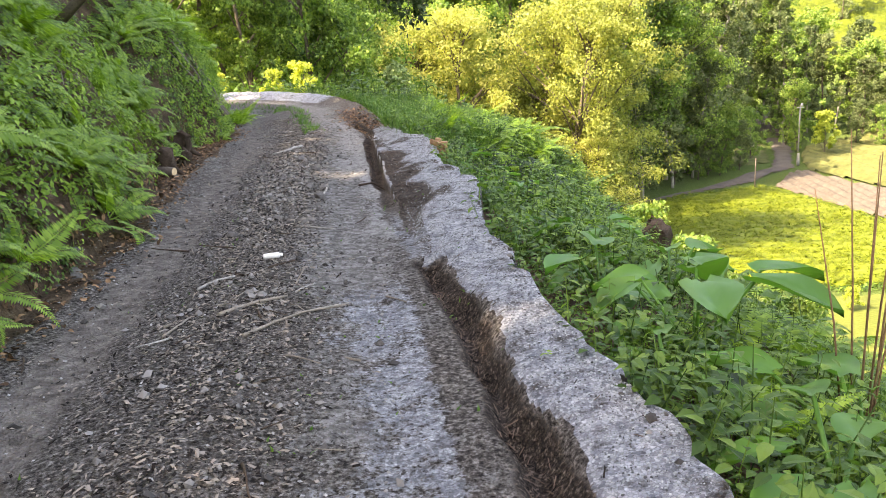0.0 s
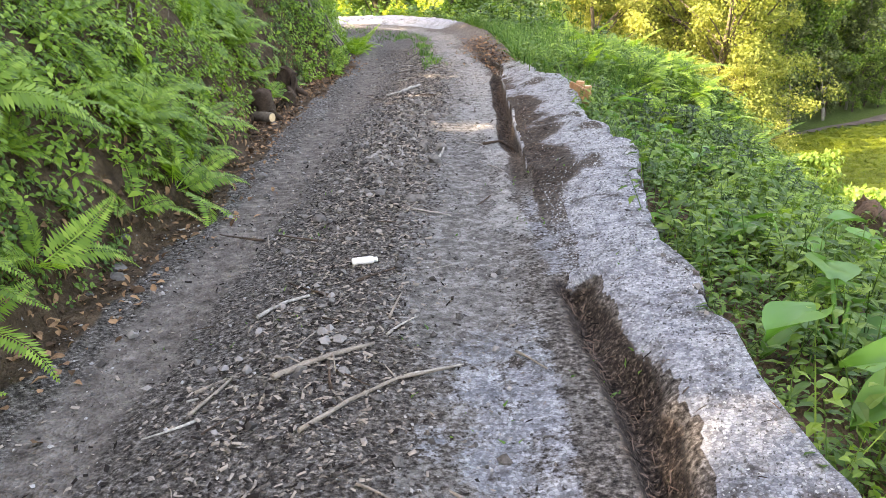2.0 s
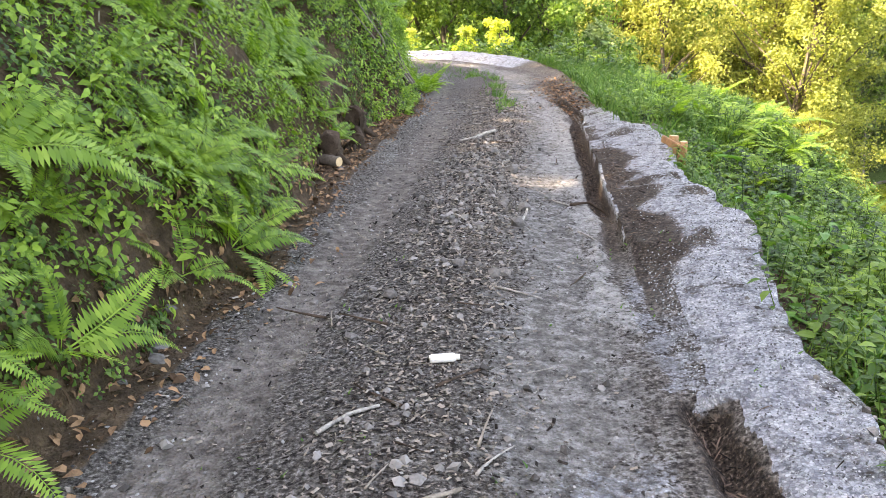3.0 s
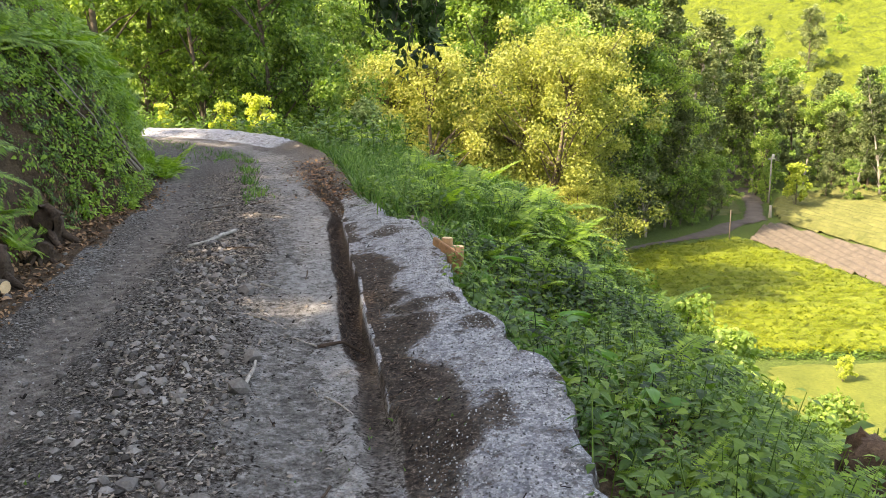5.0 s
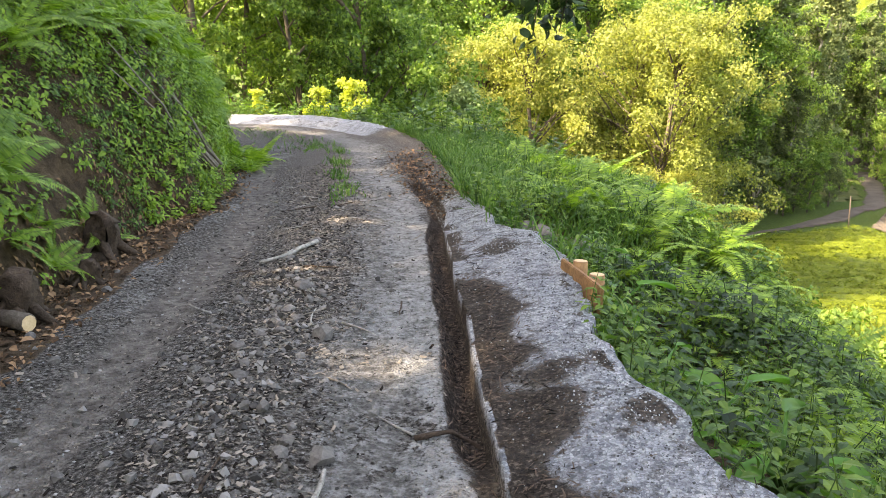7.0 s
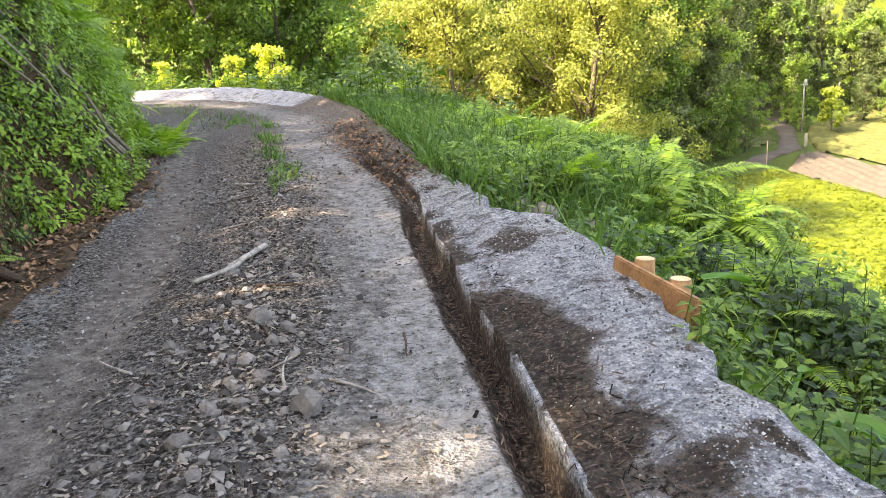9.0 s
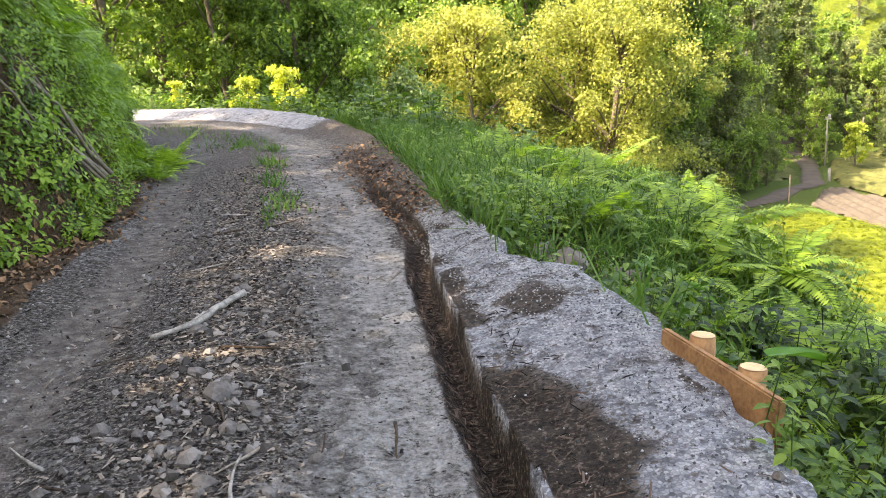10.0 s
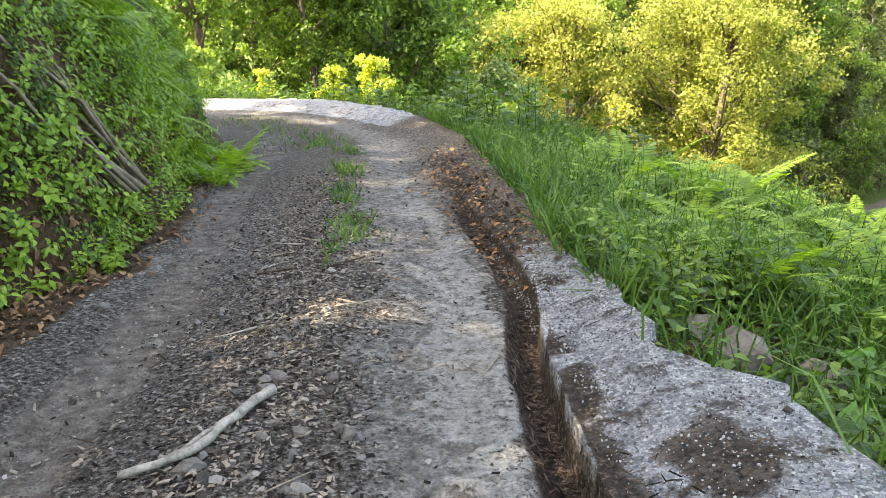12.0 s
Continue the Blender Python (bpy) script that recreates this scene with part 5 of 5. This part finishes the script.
def stone_mesh(seed, cuts=2):
    bm = bmesh.new()
    bmesh.ops.create_icosphere(bm, subdivisions=1, radius=0.5)
    for v in bm.verts:
        p = v.co.copy()
        v.co = p * (1 + 0.55 * noise.noise(p * 2.6 + Vector((seed * 3.1, 0, 0))) + 0.3 * noise.noise(p * 7 + Vector((0, seed, 0))))
        v.co.z = max(v.co.z * 0.72, -0.25)
    me = bpy.data.meshes.new("stone")
    bm.to_mesh(me)
    bm.free()
    me.materials.append(M_STONE)
    return me


STONES = [stone_mesh(k) for k in range(6)]
random.seed(51)
for k in range(150):
    y = random.uniform(4.5, 12) if k < 110 else random.uniform(0.5, 14)
    x = random.gauss(-0.33, 0.25) if k < 120 else random.gauss(-1.55, 0.12)
    size = random.choice((0.035, 0.045, 0.055, 0.07, 0.09)) * random.uniform(0.8, 1.2)
    ob = new("stone", STONES[k % 6])
    ob.matrix_world = pose(x, y, on_ground(x, y) + size * 0.12, random.uniform(-15, 15), random.uniform(-15, 15), random.uniform(0, 360)) @ Matrix.Diagonal((size, size * random.uniform(0.7, 1.1), size * random.uniform(0.7, 1.1), 1))
    tagged(ob, "small rough grey stone lying on the road", "stone", "road stones")
for x, y, size in ((0.06, 6.75, 0.11), (-0.07, 8.17, 0.13), (0.03, 6.3, 0.12), (-0.09, 5.2, 0.10)):
    ob = new("stone", STONES[int(size * 100) % 6])
    ob.matrix_world = pose(x, y, on_ground(x, y) + size * 0.15, 8, 4, x * 900) @ Matrix.Scale(size, 4)
    tagged(ob, "fist-sized brown-grey stone on the road", "stone", "road stones")
for x, y, size in ((1.56, 11.0, 0.34), (1.86, 10.95, 0.30), (1.22, 11.75, 0.22), (1.32, 11.4, 0.16), (1.45, 11.25, 0.18)):
    ob = new("boulder", STONES[int(size * 100) % 6])
    ob.matrix_world = pose(x, y, on_ground(x, y) + size * 0.18, 10, -8, x * 700) @ Matrix.Scale(size, 4)
    tagged(ob, "mossy grey boulder half hidden in weeds", "boulder", "edge boulders")


def gnarled(bm, amount, size, seed):
    bmesh.ops.subdivide_edges(bm, edges=bm.edges[:], cuts=1)
    for v in bm.verts:
        p = v.co / size + Vector((seed * 7.0, 0, 0))
        v.co += Vector((noise.noise(p), noise.noise(p + Vector((9, 0, 0))), 0.8 * noise.noise(p + Vector((0, 9, 0))))) * amount
    return bm


def stump(x, y, r, tall, seed, label):
    random.seed(seed)
    root = new("tree_stump")
    root.matrix_world = pose(x, y, on_ground(x, y) - 0.03)
    tagged(root, label, "stump", "stumps")
    part("trunk", gnarled(tube([(0, 0, 0), (0.02, 0, tall * 0.3), (0.04, -0.02, tall * 0.6), (0.05, -0.03, tall * 0.85), (0.06, -0.03, tall)], [r * 1.35, r, r * 0.95, r * 0.8, r * 0.45], 12, 0.9), r * 0.55, r * 0.6, seed), M_ROT, root)
    for k in range(6):
        a = k * 1.05 + random.uniform(-0.3, 0.3)
        o = Vector((math.cos(a), math.sin(a), 0))
        part("root", tube([o * r * 0.5 + Vector((0, 0, tall * 0.5)), o * r * 1.6 + Vector((0, 0, tall * 0.22)), o * r * 2.6 + Vector((0.03, 0.02, -0.02))], [r * 0.35, r * 0.25, r * 0.1], 6, 0.5), M_ROT, root)
    return root


stump(-1.87, 8.66, 0.10, 0.36, 1, "dark rotten tree stump at the foot of the bank")
stump(-1.98, 10.3, 0.12, 0.40, 2, "dark gnarled stump with exposed roots")
stump(-1.80, 9.5, 0.07, 0.2, 3, "low broken stump with splayed roots")


def cut_log(x, y, z, r, length, rz, name="cut_log", label="short sawn log with pale end"):
    root = new(name)
    root.matrix_world = pose(x, y, z, 0, 0, rz)
    tagged(root, label, "log")
    part("bark", tube([(0, 0, 0), (length * 0.5, 0, 0.01), (length, 0, 0)], [r, r * 1.02, r * 0.95], 10, 0.2), M_BARK, root)
    bm = bmesh.new()
    bmesh.ops.create_circle(bm, cap_ends=True, segments=10, radius=r * 0.93)
    bmesh.ops.transform(bm, matrix=Matrix.Translation((-0.004, 0, 0)) @ Matrix.Rotation(radians(-90), 4, "Y"), verts=bm.verts)
    part("cut_end", bm, M_CUT, root, "pale sawn end")


cut_log(-1.72, 8.45, on_ground(-1.72, 8.45) + 0.06, 0.05, 0.3, 150)

stump(3.2, 6.15, 0.13, 0.55, 5, "charred dark stump on the slope below the road")
random.seed(59)
weed = new("dry_weed")
weed.location = (2.55, 1.75, on_ground(2.55, 1.75))
tagged(weed, "clump of tall thin reddish dry stems", "weed")
for k in range(9):
    a, lean = random.uniform(0, 6.28), random.uniform(0.05, 0.22)
    o = Vector((math.cos(a), math.sin(a), 0))
    tall = random.uniform(0.9, 1.5)
    part("stem", tube([o * 0.05, o * (0.05 + lean * 0.4) + Vector((0, 0, tall * 0.5)), o * (0.05 + lean) + Vector((0, 0, tall))], [0.006, 0.005, 0.002], 5), M_LITTER, weed)

# stack of dead sticks leaning on the bank
random.seed(61)
pile = new("brushwood_pile")
pile.location = (-1.85, 13.1, on_ground(-1.85, 13.1))
tagged(pile, "bundle of dead grey sticks leaning against the bank", "brushwood")
for k in range(40):
    foot_y = random.uniform(-0.25, 0.35)
    low = Vector((random.uniform(-0.05, 0.18), foot_y, 0.02))
    top = Vector((-0.32 - random.uniform(0, 0.3), foot_y - random.uniform(0.5, 1.3), random.uniform(0.75, 1.35)))
    mid = low.lerp(top, 0.5) + Vector((random.uniform(0.0, 0.12), random.uniform(-0.06, 0.06), random.uniform(-0.02, 0.12)))
    part("stick", tube([low, mid, top], [random.uniform(0.008, 0.02), 0.011, 0.005], 6, 0.4), (M_TWIG, M_TWIG, M_ROT)[k % 3], pile)


# timber edging held by stakes
def box(w, l, h, bevel=0.006, bend=0.0):
    bm = bmesh.new()
    bmesh.ops.create_cube(bm, size=1)
    bmesh.ops.scale(bm, vec=(w, l, h), verts=bm.verts)
    bmesh.ops.bevel(bm, geom=bm.edges[:], offset=bevel, segments=2, affect="EDGES")
    return bm


edging = new("timber_edging")
EDGE_Z = on_ground(1.34, 8.6)
edging.matrix_world = pose(1.405, 8.66, EDGE_Z, 0, 0, 6.7)
tagged(edging, "raw timber board held by two stakes at the gravel edge", "edging")
plank = part("board", box(0.03, 0.70, 0.17), M_PLANK, edging, "orange-brown timber board")
plank.matrix_local = pose(0, 0, -0.03, 0, 7, 0)
for dy, h in ((0.19, 0.10), (-0.11, 0.09)):
    post = part("stake", tube([(0, 0, -0.5), (0, 0, 0), (0, 0, h)], [0.040, 0.046, 0.046], 10, 0.12), M_PLANK, edging, "round stake with pale sawn top")
    post.matrix_local = pose(0.064, dy, -0.03, 0, 4, 0)
    bm = bmesh.new()
    bmesh.ops.create_circle(bm, cap_ends=True, segments=10, radius=0.042)
    top = part("sawn_top", bm, M_CUT, post)
    top.matrix_local = pose(0, 0, h + 0.003)
stake = new("stake")
stake.matrix_world = pose(1.54, 10.12, on_ground(1.50, 10.12) - 0.08)
tagged(stake, "dark weathered wooden stake at the gravel edge", "stake")
part("shaft", tube([(0, 0, -0.4), (0.01, 0, 0), (0.02, 0, 0.16)], [0.05, 0.05, 0.042], 9, 0.3), M_ROT, stake)

# white tube on the road
tube_ob = new("plastic_tube")
tube_ob.matrix_world = pose(-0.30, 3.97, on_ground(-0.24, 4.0) + 0.022, 0, 0, 14)
tagged(tube_ob, "small white plastic tube lying on the road", "litter")
part("body", tube([(0, 0, 0), (0.01, 0, 0), (0.10, 0, 0), (0.11, 0, 0)], [0.016, 0.02, 0.02, 0.017], 12, 0.05), M_WHITE, tube_ob)
part("cap", tube([(0.11, 0, 0), (0.13, 0, 0)], [0.013, 0.012], 10), M_WHITE, tube_ob)


# ---------------------------------------------------------------- broad-leaved plants on the edge
def broad_leaf_mesh(seed):
    bm = bmesh.new()
    rows_n, cols = 7, 6
    grid = []
    for i in range(rows_n + 1):
        t = i / rows_n
        w = 0.42 * math.sin(math.pi * min(1, t * 0.93 + 0.07)) ** 0.7 * (1 - 0.25 * t)
        row = []
        for j in range(cols + 1):
            u = j / cols * 2 - 1
            z = 0.10 * abs(u) - 0.35 * t * t + 0.03 * math.sin(6 * t + 4 * u + seed) + 0.012 * math.cos(j * math.pi) * (0.3 + t)
            row.append(bm.verts.new((u * w, t - (0.12 if i == 0 else 0.0) * abs(u), z)))
        grid.append(row)
    for r0, r1 in zip(grid, grid[1:]):
        for a, b, c, d in zip(r0, r0[1:], r1[1:], r1):
            bm.faces.new((a, b, c, d)).smooth = True
    me = bpy.data.meshes.new("leaf")
    bm.to_mesh(me)
    bm.free()
    me.materials.append(M_BIGLEAF)
    return me


BROAD = [broad_leaf_mesh(k) for k in range(3)]
STALK = tube([(0, 0, 0), (0, 0.02, 0.5), (0, 0.1, 1.0)], [0.014, 0.011, 0.008], 6)
STALK_ME = bpy.data.meshes.new("stalk")
STALK.to_mesh(STALK_ME)
STALK.free()
STALK_ME.materials.append(M_BIGLEAF)


def broad_plant(x, y, size, leaves, seed, narrow=1.0, label="plant with large soft round green leaves"):
    random.seed(seed)
    root = new("broadleaf_plant")
    root.matrix_world = pose(x, y, on_ground(x, y) - 0.02)
    tagged(root, label, "plant", "broad-leaved plants")
    for k in range(leaves):
        a, tall, lean = 360 * k / leaves + random.uniform(-25, 25), size * random.uniform(0.5, 1.1), random.uniform(12, 38)
        st = part("stalk", STALK_ME, None, root)
        st.matrix_local = pose(0, 0, 0, -lean, 0, a) @ Matrix.Diagonal((1, 1, tall, 1))
        tip = pose(0, 0, 0, -lean, 0, a) @ Vector((0, 0.1, tall))
        lf = part("leaf", BROAD[k % 3], None, root)
        s0 = size * random.uniform(0.45, 0.75)
        lf.matrix_local = Matrix.Translation(tip) @ pose(0, 0, 0, random.uniform(-15, 15), random.uniform(-15, 15), a + random.uniform(-20, 20)) @ Matrix.Diagonal((s0 * narrow, s0, s0, 1))


for k, (x, y, size, leaves) in enumerate(((2.0, 2.3, 0.55, 8), (1.75, 3.1, 0.40, 7), (2.3, 3.4, 0.5, 7), (1.62, 1.7, 0.35, 6), (2.0, 4.3, 0.38, 6), (2.35, 1.4, 0.55, 7), (1.8, 0.7, 0.4, 6))):
    broad_plant(x, y, size, leaves, 70 + k)
for k, (x, y, size, leaves) in enumerate(((1.66, 8.1, 0.34, 8), (1.72, 9.35, 0.36, 8), (1.78, 7.5, 0.3, 7), (1.8, 5.9, 0.32, 7), (1.75, 6.7, 0.3, 7), (1.5, 4.6, 0.22, 6), (1.42, 3.9, 0.2, 5), (1.9, 10.6, 0.34, 7))):
    broad_plant(x, y, size, leaves, 90 + k, 0.55, "plant with long pointed bright green leaves")


# ---------------------------------------------------------------- limb hanging over the road
random.seed(81)
limb = new("overhanging_limb")
limb.location = (-3.0, 8.9, on_ground(-3.0, 8.9) - 0.15)
tagged(limb, "leafy limb reaching over the road from the bank, coloured dark as if shaded", "branch")
rise = 2.35 - limb.location.z
limb_pts = [Vector((0, 0, 0)), Vector((0.8, -0.1, rise + 0.05)), Vector((2.2, -0.3, rise + 0.30)), Vector((3.6, -0.45, rise + 0.05)), Vector((4.3, -0.55, rise - 0.30))]
part("stem", tube(limb_pts, [0.07, 0.055, 0.04, 0.022, 0.006], 7, 0.3), M_BARK, limb)
r81 = np.random.default_rng(81)
for k in range(13):
    t = 0.80 + 0.20 * k / 12
    i = min(3, int(t * 4))
    a = limb_pts[i].lerp(limb_pts[i + 1], t * 4 - i)
    fall = (0.20, 0.42, 0.30, 0.50, 0.35)[k % 5] + 0.10 * (k > 7) - 0.12 * (k < 3)
    end = a + Vector((random.uniform(-0.10, 0.14), random.uniform(-0.25, 0.2), -fall))
    spray = part("spray", tube([a, a.lerp(end, 0.5) + Vector((0.05, 0, 0.04)), end], [0.007, 0.005, 0.002], 5, 0.2), M_BARK, limb)
    n = 60
    u = r81.random(n) ** 0.8
    pl = np.array(a)[None] + (np.array(end - a))[None] * u[:, None] + r81.normal(0, 0.055, (n, 3))
    up = np.array([0, 0, 0.4]) + r81.normal(0, 0.6, (n, 3))
    # leaf colour darkened to look like a shaded silhouette
    part("leaves", strewn("leaves", LEAF_V, LEAF_F, frames_for(up, r81.uniform(0, 6.28, n), r81.uniform(0.05, 0.10, n)), pl, M_SHRUB_SHADED_LIMB), None, spray)
